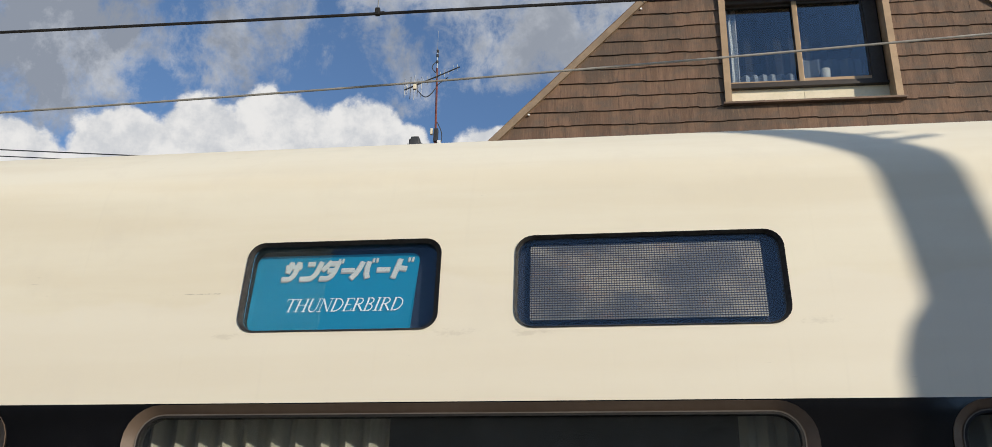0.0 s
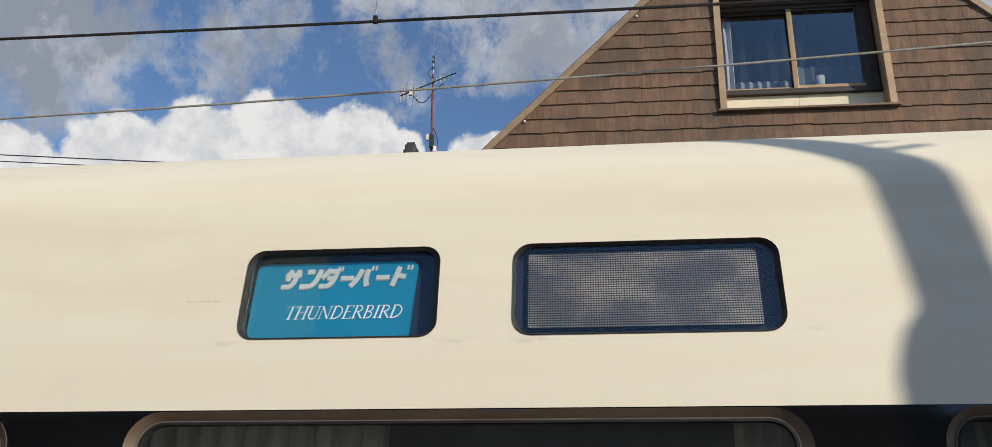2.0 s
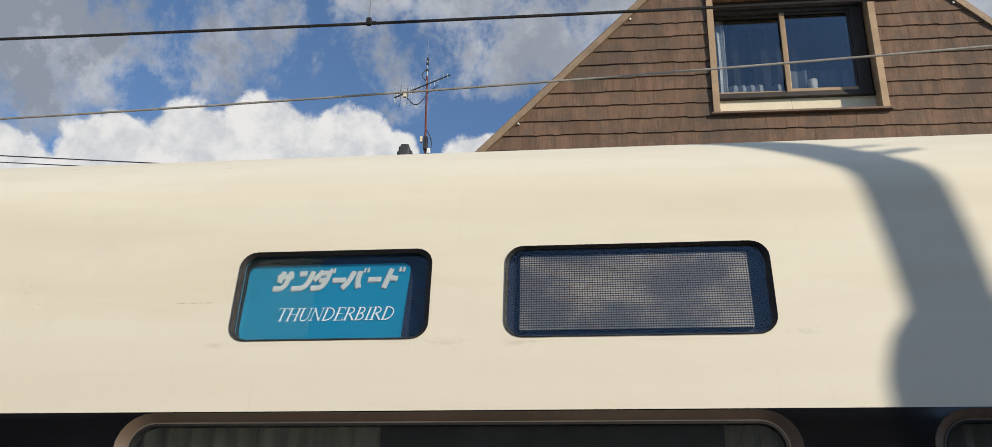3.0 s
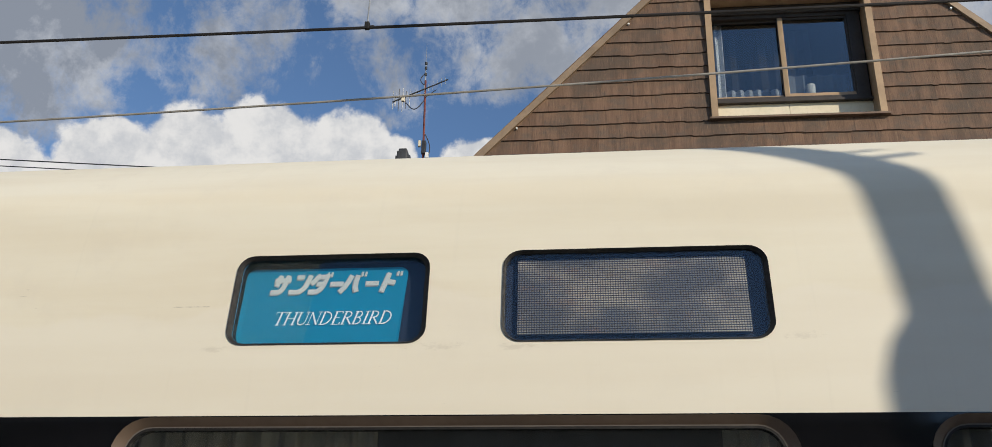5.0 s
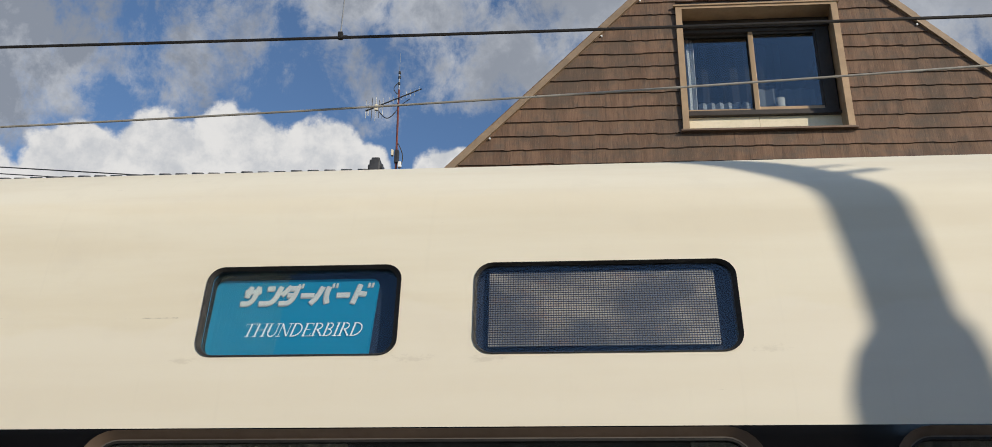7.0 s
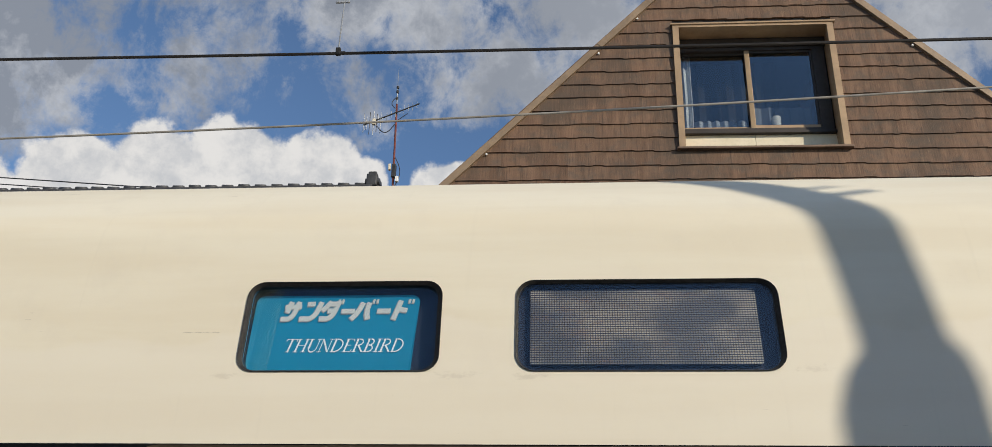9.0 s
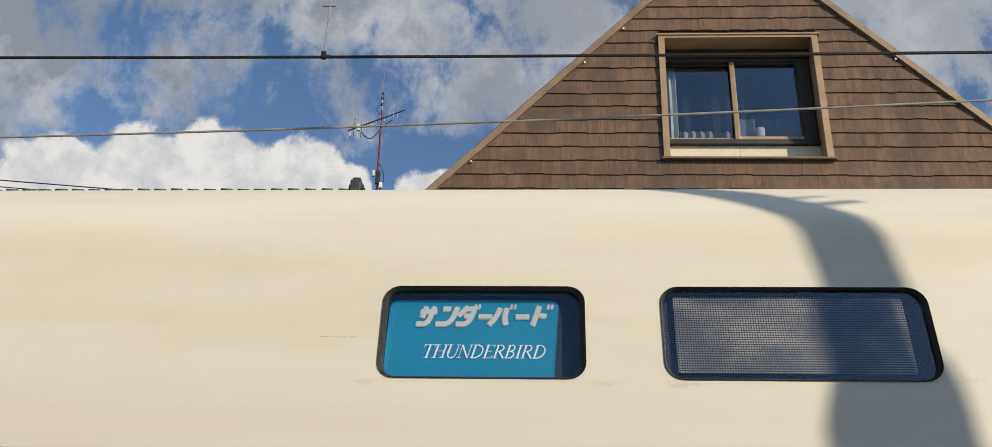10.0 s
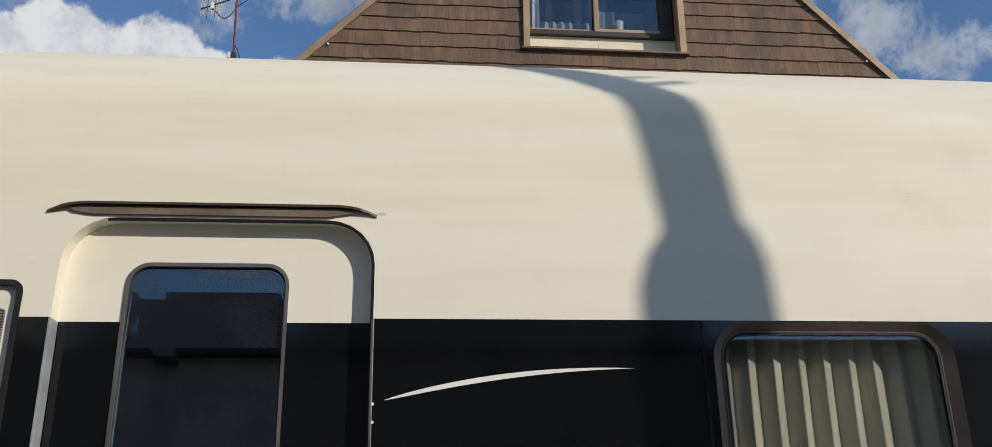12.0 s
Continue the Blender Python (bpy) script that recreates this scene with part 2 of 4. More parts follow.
def mat_shingle():
    """Brown fibre shingle with upright combed grain and grey weathering."""
    m = bpy.data.materials.new("combed_shingle")
    m.use_nodes = True
    N = Nodes(m.node_tree)
    rnd = N.add("ShaderNodeObjectInfo").outputs["Random"]
    shift = N.add("ShaderNodeCombineXYZ", X=N.math("MULTIPLY", rnd, 37.0), Y=0.0, Z=N.math("MULTIPLY", rnd, 11.0))
    at = N.add("ShaderNodeVectorMath")
    at.operation = "ADD"
    N.put(at.inputs[0], N.add("ShaderNodeTexCoord").outputs["Object"]), N.put(at.inputs[1], shift.outputs[0])
    at = at.outputs[0]
    comb = N.noise(N.scaled(at, (40.0, 6.0, 1.6)), 2.6, 7.0, 0.75)
    board = N.noise(N.scaled(at, (3.4, 0.0, 0.15)), 2.0, 2.0, 0.4)
    blot = N.noise(N.scaled(at, (2.2, 1.0, 3.0)), 1.9, 6.0, 0.65)
    streak = N.noise(N.scaled(at, (13.0, 1.0, 1.6)), 2.0, 7.0, 0.65)
    c = N.mix(rnd, (0.160, 0.091, 0.055), (0.205, 0.120, 0.074))
    c = N.mix(N.smooth(board, 0.42, 0.58), c, (0.245, 0.143, 0.088))
    c = N.mix(N.math("MULTIPLY", N.smooth(comb, 0.40, 0.62), 0.65), N.mix(0.40, c, (0.060, 0.036, 0.024)), c)
    c = N.mix(N.math("MULTIPLY", N.smooth(blot, 0.46, 0.66), 0.62), c, (0.105, 0.083, 0.064))
    c = N.mix(N.math("MULTIPLY", N.smooth(streak, 0.50, 0.68), 0.55), c, (0.040, 0.026, 0.020))
    # grime over many boards at once, and tan scrapes where it has washed off
    place = N.add("ShaderNodeNewGeometry").outputs["Position"]
    grime = N.noise(N.scaled(place, (1.3, 1.0, 1.0)), 1.5, 8.0, 0.68)
    c = N.mix(N.math("MULTIPLY", N.smooth(grime, 0.46, 0.64), 0.62), c, (0.078, 0.058, 0.043))
    scrape = N.noise(N.scaled(place, (26.0, 1.0, 3.0)), 2.0, 8.0, 0.75)
    c = N.mix(N.math("MULTIPLY", N.smooth(scrape, 0.56, 0.70), 0.5), c, (0.300, 0.190, 0.115))
    b = N.add("ShaderNodeBsdfPrincipled", Base_Color=c, Roughness=0.82)
    N.put(b.inputs["Normal"], N.add("ShaderNodeBump", Height=comb, Strength=0.5, Distance=0.006).outputs[0])
    N.put(N.add("ShaderNodeOutputMaterial").inputs[0], b.outputs[0])
    return m


M_WHITE = mat_train_white()
M_BLACK = mat("black_enamel", (0.0042, 0.0042, 0.0050), 0.10, var=0.3, scale=3, bump=0.015)
M_STRIPE = mat("white_film", (0.80, 0.78, 0.72), 0.4, var=0.04)
M_RUBBER = mat("black_rubber", (0.008, 0.0075, 0.007), 0.85, var=0.4, scale=12)
M_BRONZE = mat("bronze_anodised_frame", (0.135, 0.094, 0.066), 0.55, metal=0.05, var=0.16, scale=4, bump=0.05)
M_STEEL = mat("brushed_steel", (0.42, 0.42, 0.42), 0.32, metal=0.9, var=0.12, scale=5, stretch=(1, 1, 8))
M_JAMB = mat("dull_jamb_metal", (0.33, 0.345, 0.37), 0.4, metal=0.15, var=0.12, stretch=(1, 1, 6))
M_SEAL = mat("smooth_black_seal", (0.007, 0.006, 0.006), 0.75, var=0.3, scale=9)
M_GUTTER = mat("shaded_brown_gutter_metal", (0.062, 0.043, 0.030), 0.5, metal=0.1, var=0.25, scale=6)
M_BEAD = mat("pale_bead_metal", (0.15, 0.132, 0.115), 0.65, var=0.15)
M_LIP_SHADE = mat("tan_gutter_shade", (0.16, 0.12, 0.08), 0.6, var=0.25, scale=7)
M_RIM = mat("grey_rim_metal", (0.19, 0.178, 0.165), 0.4, metal=0.6, var=0.15)
M_GLASS = mat_glass("window_glass", (0.72, 0.75, 0.75), 1.3, dust=0.006)
M_DOOR_GLASS = mat_glass("door_glass", (0.55, 0.58, 0.58), 3.2)
M_HOUSE_GLASS = mat_glass("coated_window_glass", (0.66, 0.70, 0.72), 2.0)
M_DISPLAY_GLASS = mat_glass("display_glass", (0.86, 0.89, 0.92), 1.05)
M_SIGN_GLASS = mat_glass("sign_glass", (0.88, 0.94, 0.98), 0.85)
M_NAVY = mat("navy_board", (0.007, 0.014, 0.036), 0.6, var=0.15, scale=5)
M_BLUE = mat("turquoise_film", (0.000, 0.205, 0.350), 0.5, var=0.03, scale=3, glow=0.14)
M_LETTER = mat("white_letter_film", (0.83, 0.82, 0.79), 0.5, var=0.03)
M_LETTER_GREY = mat("pale_grey_letter_film", (0.56, 0.55, 0.51), 0.5, var=0.04, glow=0.16)
M_LETTER_WHITE = mat("backlit_white_letter_film", (0.76, 0.77, 0.76), 0.5, var=0.03, glow=0.16)
M_LETTER_EDGE = mat("grey_letter_film", (0.36, 0.37, 0.35), 0.5, var=0.05)
M_LED = mat_led()
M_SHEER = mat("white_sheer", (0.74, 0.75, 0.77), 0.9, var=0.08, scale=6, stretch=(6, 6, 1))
M_DIM_SHEER = mat("dimmed_sheer", (0.42, 0.45, 0.50), 0.9, var=0.1, scale=6, stretch=(6, 6, 1))
M_DIMMER_SHEER = mat("more_dimmed_sheer", (0.20, 0.22, 0.25), 0.9, var=0.1, scale=6, stretch=(6, 6, 1))
M_DRAPE_AND_ROOM = mat("dark_drape_and_unlit_room", (0.011, 0.012, 0.016), 0.9, var=0.2, scale=6, stretch=(6, 6, 1))
M_CURTAIN = mat("cream_curtain", (0.56, 0.52, 0.42), 0.85, var=0.10, scale=5, stretch=(6, 6, 1), bump=0.15)
M_INNER = mat("grey_lining", (0.05, 0.05, 0.05), 0.7, var=0.15, scale=2)
M_SHINGLE = mat_shingle()
M_BROWN = mat("brown_metal_trim", (0.39, 0.265, 0.155), 0.5, metal=0.1, var=0.14, scale=3, bump=0.05)
M_SILL = mat("dark_brown_sill_metal", (0.17, 0.108, 0.070), 0.5, metal=0.1, var=0.2, scale=4, bump=0.05)
M_VERGE = mat("weathered_verge_metal", (0.29, 0.205, 0.130), 0.55, metal=0.1, var=0.2, scale=4, bump=0.05)
M_FRAME = mat("dark_bronze_sash", (0.036, 0.027, 0.021), 0.55, metal=0.0, var=0.15)
M_MULLION = mat("gold_bronze_sash", (0.36, 0.25, 0.14), 0.4, metal=0.3, var=0.10)
M_CREAM = mat("cream_board", (0.84, 0.75, 0.55), 0.7, var=0.14, scale=5, tint=(0.80, 0.71, 0.54), fine=30)
M_PLASTER = mat("grey_plaster", (0.40, 0.37, 0.32), 0.9, var=0.12, scale=1.5, bump=0.2)
M_TILE = mat("grey_roof_tile", (0.060, 0.060, 0.062), 0.55, var=0.35, scale=5, bump=0.3, spread=0.4)
M_WIRE = mat("dull_copper_wire", (0.026, 0.022, 0.020), 0.55, metal=0.4, var=0.2)
M_CABLE = mat("weathered_aluminium_cable", (0.30, 0.28, 0.25), 0.5, metal=0.1, var=0.15)
M_MAST = mat("rusty_red_steel", (0.165, 0.036, 0.028), 0.7, var=0.3, scale=8, bump=0.2)
M_ALU = mat("weathered_aluminium", (0.24, 0.25, 0.26), 0.55, metal=0.5, var=0.2)
M_DARK = mat("dark_plastic", (0.030, 0.030, 0.032), 0.6, var=0.2)
M_GALV = mat("galvanised_steel", (0.36, 0.37, 0.38), 0.55, metal=0.5, var=0.2, scale=4)
M_CONCRETE = mat("concrete", (0.21, 0.205, 0.195), 0.9, var=0.16, scale=1.2, bump=0.3)
M_GROUND = mat("gravel_ground", (0.19, 0.17, 0.15), 0.95, var=0.3, scale=3, bump=0.6)
M_CORR = mat("beige_sheet_metal", (0.74, 0.72, 0.58), 0.55, var=0.1, scale=1.5)
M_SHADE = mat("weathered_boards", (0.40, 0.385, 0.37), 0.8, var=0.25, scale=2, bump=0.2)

# ---- building helpers ----


def part(name, bm, material, parent=None, label="", smooth=False):
    me = bpy.data.meshes.new(name)
    bm.to_mesh(me)
    bm.free()
    for m in material if isinstance(material, (list, tuple)) else (material,):
        me.materials.append(m)
    if smooth:
        me.shade_smooth()
    ob = new(name, me)
    ob.parent = parent
    return tagged(ob, label)


def thing(name, m, label, category, group=""):
    ob = new(name)
    ob.empty_display_size = 0.1
    ob.matrix_world = m
    return tagged(ob, label, category, group)


def box(x0, x1, y0, y1, z0, z1, bevel=0.0, bm=None):
    bm = bm or bmesh.new()
    made = bmesh.ops.create_cube(bm, size=1.0, matrix=Matrix.Translation(((x0 + x1) / 2, (y0 + y1) / 2, (z0 + z1) / 2)) @ Matrix.Diagonal((x1 - x0, y1 - y0, z1 - z0, 1)))
    if bevel:
        edges = {e for v in made["verts"] for e in v.link_edges}
        bmesh.ops.bevel(bm, geom=list(edges), offset=bevel, segments=2, affect="EDGES", profile=0.6)
    return bm


def rod(a, b, r0, r1=None, n=10, bm=None):
    """A round bar from a to b, tapering from r0 to r1."""
    bm = bm or bmesh.new()
    a, b = Vector(a), Vector(b)
    turn = (b - a).to_track_quat("Z", "Y").to_matrix().to_4x4()
    bmesh.ops.create_cone(bm, cap_ends=True, segments=n, radius1=r0, radius2=r0 if r1 is None else r1, depth=(b - a).length, matrix=Matrix.Translation((a + b) / 2) @ turn)
    return bm


def tube(points, r, n=8, bm=None):
    """A round cable through points."""
    bm = bm or bmesh.new()
    pts = [Vector(p) for p in points]
    rings = []
    for i, p in enumerate(pts):
        d = (pts[min(i + 1, len(pts) - 1)] - pts[max(i - 1, 0)]).normalized()
        s = d.orthogonal().normalized() if abs(d.z) > 0.95 else d.cross(Vector((0, 0, 1))).normalized()
        u = s.cross(d).normalized()
        rings.append([bm.verts.new(p + r * (math.cos(k * math.tau / n) * s + math.sin(k * math.tau / n) * u)) for k in range(n)])
    for a, b in zip(rings, rings[1:]):
        for k in range(n):
            bm.faces.new((a[k], a[(k + 1) % n], b[(k + 1) % n], b[k]))
    bm.faces.new(rings[0]), bm.faces.new(rings[-1])
    bmesh.ops.recalc_face_normals(bm, faces=bm.faces)
    return bm


def rrect(x0, x1, z0, z1, r, n=7, lower=None):
    """A rectangle with rounded corners; lower: the radius of the two lower ones."""
    q = r if lower is None else lower
    out = []
    for cx, cz, a, rad in ((x1 - r, z1 - r, 0, r), (x0 + r, z1 - r, 90, r), (x0 + q, z0 + q, 180, q), (x1 - q, z0 + q, 270, q)):
        for i in range(n):
            t = radians(a + 90 * i / (n - 1))
            out.append((cx + rad * math.cos(t), cz + rad * math.sin(t)))
    full = []
    for i, p in enumerate(out):
        full.append(p)
        if i % n == n - 1:
            e = out[(i + 1) % len(out)]
            full += [(p[0] + (e[0] - p[0]) * k / 12, p[1] + (e[1] - p[1]) * k / 12) for k in range(1, 12)]
    return full


BAND_Z, EAVE_Z, SIDE_Y = 1.978, 2.600, 2.30


def side_y(z):
    """The car's side leans in above its dark band."""
    h = max(0.0, z - BAND_Z)
    return SIDE_Y + 0.039 * h + 0.10 * h * h


def wall_strip(bm, loop, d0, d1, at, flip=False, closed=True):
    """The rim of a loop, from depth d0 to d1."""
    a = [bm.verts.new(at(x, z, d0)) for x, z in loop]
    b = [bm.verts.new(at(x, z, d1)) for x, z in loop]
    n = len(loop)
    for i in range(n if closed else n - 1):
        j = (i + 1) % n
        f = (a[i], a[j], b[j], b[i])
        bm.faces.new(f[::-1] if flip else f)


def on_side(x, z, d):
    return (x, side_y(z) + d, z)


def flat(x, z, d):
    return (x, d, z)


def weld(bm):
    bmesh.ops.remove_doubles(bm, verts=bm.verts, dist=1e-5)
    for e in bm.edges:
        if len(e.link_faces) == 2 and e.calc_face_angle(0.0) > 0.5:
            e.smooth = False


def sheet(outer, holes, at, depth, cuts=(), split=None):
    """A sheet with holes cut through it. Cuts: heights at which it may bend; split: the height above which the first material lies."""
    bm = bmesh.new()
    edges = []
    for loop in (outer, *holes):
        vs = [bm.verts.new((x, 0, z)) for x, z in loop]
        edges += [bm.edges.new((vs[i], vs[(i + 1) % len(vs)])) for i in range(len(vs))]
    bmesh.ops.triangle_fill(bm, use_beauty=True, edges=edges, normal=(0, -1, 0))
    for f in bm.faces:
        if f.normal.y > 0:
            f.normal_flip()
    for loop in holes:
        wall_strip(bm, loop, 0, depth, flat)
    bmesh.ops.remove_doubles(bm, verts=bm.verts, dist=1e-5)
    for z in cuts:
        bmesh.ops.bisect_plane(bm, geom=bm.verts[:] + bm.edges[:] + bm.faces[:], plane_co=(0, 0, z), plane_no=(0, 0, 1), dist=1e-5)
    for f in bm.faces:
        f.smooth = True
        if split is not None:
            f.material_index = 0 if f.calc_center_median().z > split else 1
    for v in bm.verts:
        v.co = at(v.co.x, v.co.z, v.co.y)
    weld(bm)
    return bm


def ring(outer, inner, at, front, back, sink=0.0):
    """A frame between two loops of equal length; sink: how far its face slopes in."""
    bm = bmesh.new()
    a = [bm.verts.new(at(x, z, front)) for x, z in outer]
    b = [bm.verts.new(at(x, z, front + sink)) for x, z in inner]
    n = len(outer)
    for i in range(n):
        j = (i + 1) % n
        bm.faces.new((a[i], a[j], b[j], b[i]))
    wall_strip(bm, outer, front, back, at)
    wall_strip(bm, inner, front + sink, back, at)
    for f in bm.faces:
        f.smooth = True
    weld(bm)
    bmesh.ops.recalc_face_normals(bm, faces=bm.faces)
    return bm


def plate(loop, at, front, back):
    bm = bmesh.new()
    bm.faces.new([bm.verts.new(at(x, z, front)) for x, z in loop])
    bm.faces.new([bm.verts.new(at(x, z, back)) for x, z in loop])
    wall_strip(bm, loop, front, back, at)
    weld(bm)
    bmesh.ops.recalc_face_normals(bm, faces=bm.faces)
    return bm


def ribbon(bm, pts, w, at, depth):
    """A flat stroke of width w along points, with square ends."""
    left, right = [], []
    for i, p in enumerate(pts):
        a, b = pts[max(i - 1, 0)], pts[min(i + 1, len(pts) - 1)]
        d = Vector((b[0] - a[0], b[1] - a[1])).normalized()
        e = Vector((b[0] - p[0], b[1] - p[1])) if i < len(pts) - 1 else Vector((p[0] - a[0], p[1] - a[1]))
        n = Vector((-d.y, d.x)) * w / 2 / max(0.6, abs(d.dot(e.normalized())))
        left.append((p[0] + n.x, p[1] + n.y)), right.append((p[0] - n.x, p[1] - n.y))
    va, vb = [[bm.verts.new(at(*q, depth)) for q in row] for row in (left, right)]
    for i in range(len(pts) - 1):
        bm.faces.new((va[i], vb[i], vb[i + 1], va[i + 1]))


def bow(cx, cz, rx, rz, a0, a1, n=10):
    return [(cx + rx * math.cos(radians(a0 + (a1 - a0) * i / n)), cz + rz * math.sin(radians(a0 + (a1 - a0) * i / n))) for i in range(n + 1)]


TICKS = [[(0.78, 1.12), (0.84, 0.88)], [(1.00, 1.12), (1.06, 0.88)]]
KATAKANA = {
    "sa": [[(0.0, 0.72), (1.0, 0.72)], [(0.27, 1.0), (0.27, 0.40)], [(0.74, 1.0), (0.74, 0.46)] + bow(0.46, 0.42, 0.28, 0.35, 0, -90, 8) + [(0.06, 0.07)]],
    "n": [[(0.10, 0.88), (0.56, 0.88)], [(0.0, 0.07), (0.44, 0.07)] + bow(0.50, 0.50, 0.40, 0.43, -80, 0, 8) + [(0.92, 0.98)]],
    "da": [[(0.34, 1.0), (0.16, 0.70), (0.0, 0.50)], [(0.26, 0.88), (0.82, 0.88), (0.80, 0.52)] + bow(0.46, 0.46, 0.33, 0.39, 0, -90, 8) + [(0.04, 0.07)], [(0.34, 0.50), (0.76, 0.50)]] + TICKS,
    "bar": [[(0.02, 0.48), (0.82, 0.48)]],
    "ba": [[(0.20, 0.94), (0.16, 0.60), (0.06, 0.28), (-0.12, 0.03)], [(0.58, 0.94), (0.62, 0.60), (0.72, 0.28), (0.90, 0.03)]] + TICKS,
    "do": [[(0.28, 1.04), (0.28, 0.0)], [(0.28, 0.58), (0.88, 0.50)]] + TICKS,
}


def katakana(sign, x0, x1, z0, z1, depth):
    """Seven bold slanted signs with a grey edge below and to the left of each."""
    word, pitch = ("sa", "n", "da", "bar", "ba", "bar", "do"), (1.02, 1.0, 1.0, 0.80, 1.06, 0.80, 1.0)
    lean, unit = 0.32, (x1 - x0 - 0.32 * (z1 - z0)) / (sum(pitch[:-1]) + 1.0)
    h = z1 - z0
    for layer, (dx, dz, w, m, name) in enumerate(((-0.0020, -0.0024, 0.0166, M_LETTER_EDGE, "letter_edge"), (0.0, 0.0, 0.0136, M_LETTER_GREY, "letter"))):
        x = x0
        for k, glyph in enumerate(word):
            bm = bmesh.new()
            for j, stroke in enumerate(KATAKANA[glyph]):
                thin = 0.42 if stroke in TICKS else 1.0
                pts = [(x + u * unit * 0.86 + lean * h * v + dx, z0 + h * v + dz) for u, v in stroke]
                ribbon(bm, pts, w * thin, on_side, depth - 0.0006 * layer - 0.00008 * j)
            part(name, bm, m, sign)
            x += unit * pitch[k]


def serif_word(sign, word, x0, x1, z0, z1, depth):
    """Slanted capitals with thick stems, thin bars and fine serifs."""
    T, t = 0.15, 0.055
    foot = lambda x, z: ([(x - 0.17, z), (x + 0.17, z)], t)
    shapes = {
        "T": (0.80, [([(0.40, 0), (0.40, 1)], T), ([(0.0, 0.97), (0.80, 0.97)], t), ([(0.02, 1.0), (0.0, 0.80)], t), ([(0.78, 1.0), (0.80, 0.80)], t), foot(0.40, 0.03)]),
        "H": (0.92, [([(0.17, 0), (0.17, 1)], T), ([(0.75, 0), (0.75, 1)], T), ([(0.17, 0.52), (0.75, 0.52)], t), foot(0.17, 0.03), foot(0.75, 0.03), foot(0.17, 0.97), foot(0.75, 0.97)]),
        "U": (0.88, [([(0.17, 1), (0.17, 0.32)] + bow(0.46, 0.32, 0.29, 0.29, 180, 300), T * 0.8), (bow(0.46, 0.32, 0.29, 0.29, 290, 360) + [(0.75, 1)], t * 1.2), foot(0.17, 0.97), foot(0.75, 0.97)]),
        "N": (0.94, [([(0.15, 0), (0.15, 1)], t), ([(0.13, 0.98), (0.79, 0.02)], T), ([(0.79, 0), (0.79, 1)], t), foot(0.15, 0.03), foot(0.79, 0.97)]),
        "D": (0.92, [([(0.17, 0), (0.17, 1)], T), ([(0.05, 0.97), (0.30, 0.97)], t), ([(0.05, 0.03), (0.30, 0.03)], t), (bow(0.28, 0.5, 0.52, 0.47, 90, -90, 14), T * 0.72)]),
        "E": (0.72, [([(0.17, 0), (0.17, 1)], T), ([(0.03, 0.97), (0.64, 0.97)], t), ([(0.17, 0.52), (0.54, 0.52)], t), ([(0.03, 0.03), (0.66, 0.03)], t), ([(0.64, 0.97), (0.64, 0.80)], t), ([(0.66, 0.03), (0.68, 0.22)], t)]),
        "R": (0.84, [([(0.17, 0), (0.17, 1)], T), ([(0.03, 0.97), (0.34, 0.97)], t), (bow(0.32, 0.74, 0.30, 0.23, 90, -90), T * 0.7), ([(0.17, 0.51), (0.34, 0.51)], t), ([(0.36, 0.51), (0.80, 0.01)], T), foot(0.17, 0.03)]),
        "B": (0.78, [([(0.17, 0), (0.17, 1)], T), ([(0.03, 0.97), (0.34, 0.97)], t), (bow(0.32, 0.75, 0.26, 0.22, 90, -90), T * 0.7), ([(0.17, 0.52), (0.34, 0.52)], t), (bow(0.34, 0.27, 0.30, 0.24, 90, -90), T * 0.7), ([(0.03, 0.03), (0.34, 0.03)], t)]),
        "I": (0.40, [([(0.18, 0), (0.18, 1)], T), foot(0.18, 0.03), foot(0.18, 0.97)]),
    }
    h, lean = z1 - z0, 0.30
    unit = (x1 - x0 - lean * h) / sum(shapes[c][0] for c in word)
    x = x0
    for c in word:
        wide, strokes = shapes[c]
        bm = bmesh.new()
        for j, (pts, w) in enumerate(strokes):
            ribbon(bm, [(x + u * unit + lean * h * v, z0 + h * v) for u, v in pts], w * h * 0.80, on_side, depth - 0.0001 * j)
        part("letter", bm, M_LETTER_WHITE, sign)
        x += wide * unit


# ---- ground ----
def make_ground():
    tagged(part("ground", box(-900, 900, -900, 900, -0.95, -0.55), M_GROUND), "grey-brown gravel ground beside the railway line", "ground", kind="structure")
    tagged(part("platform", box(-45, 45, -4.6, 2.16, -0.55, 0.40, 0.03), M_CONCRETE), "worn concrete railway platform", "platform", kind="structure")
    for y in (3.757 - 0.5335, 3.757 + 0.5335):
        tagged(part("rail", box(-60, 60, y - 0.035, y + 0.035, -0.55, -0.30, 0.01), M_STEEL), "polished steel rail of the track", "rail", kind="structure")


make_ground()

# ---- the train car ----
CAR_X0, CAR_X1, MID_Y = -4.29, 16.2, 3.757
BIG = [(-1.253 + 2.054 * i, 0.499 + 2.054 * i) for i in range(8)]
SMALL = (-2.236, -1.577)
SIGN_NAME = (-0.991, -0.440, 2.173, 2.443)
SIGN_DOTS = (-0.236, 0.474, 2.173, 2.443)
DOOR = (-3.900, -3.113, 0.42, 2.248)


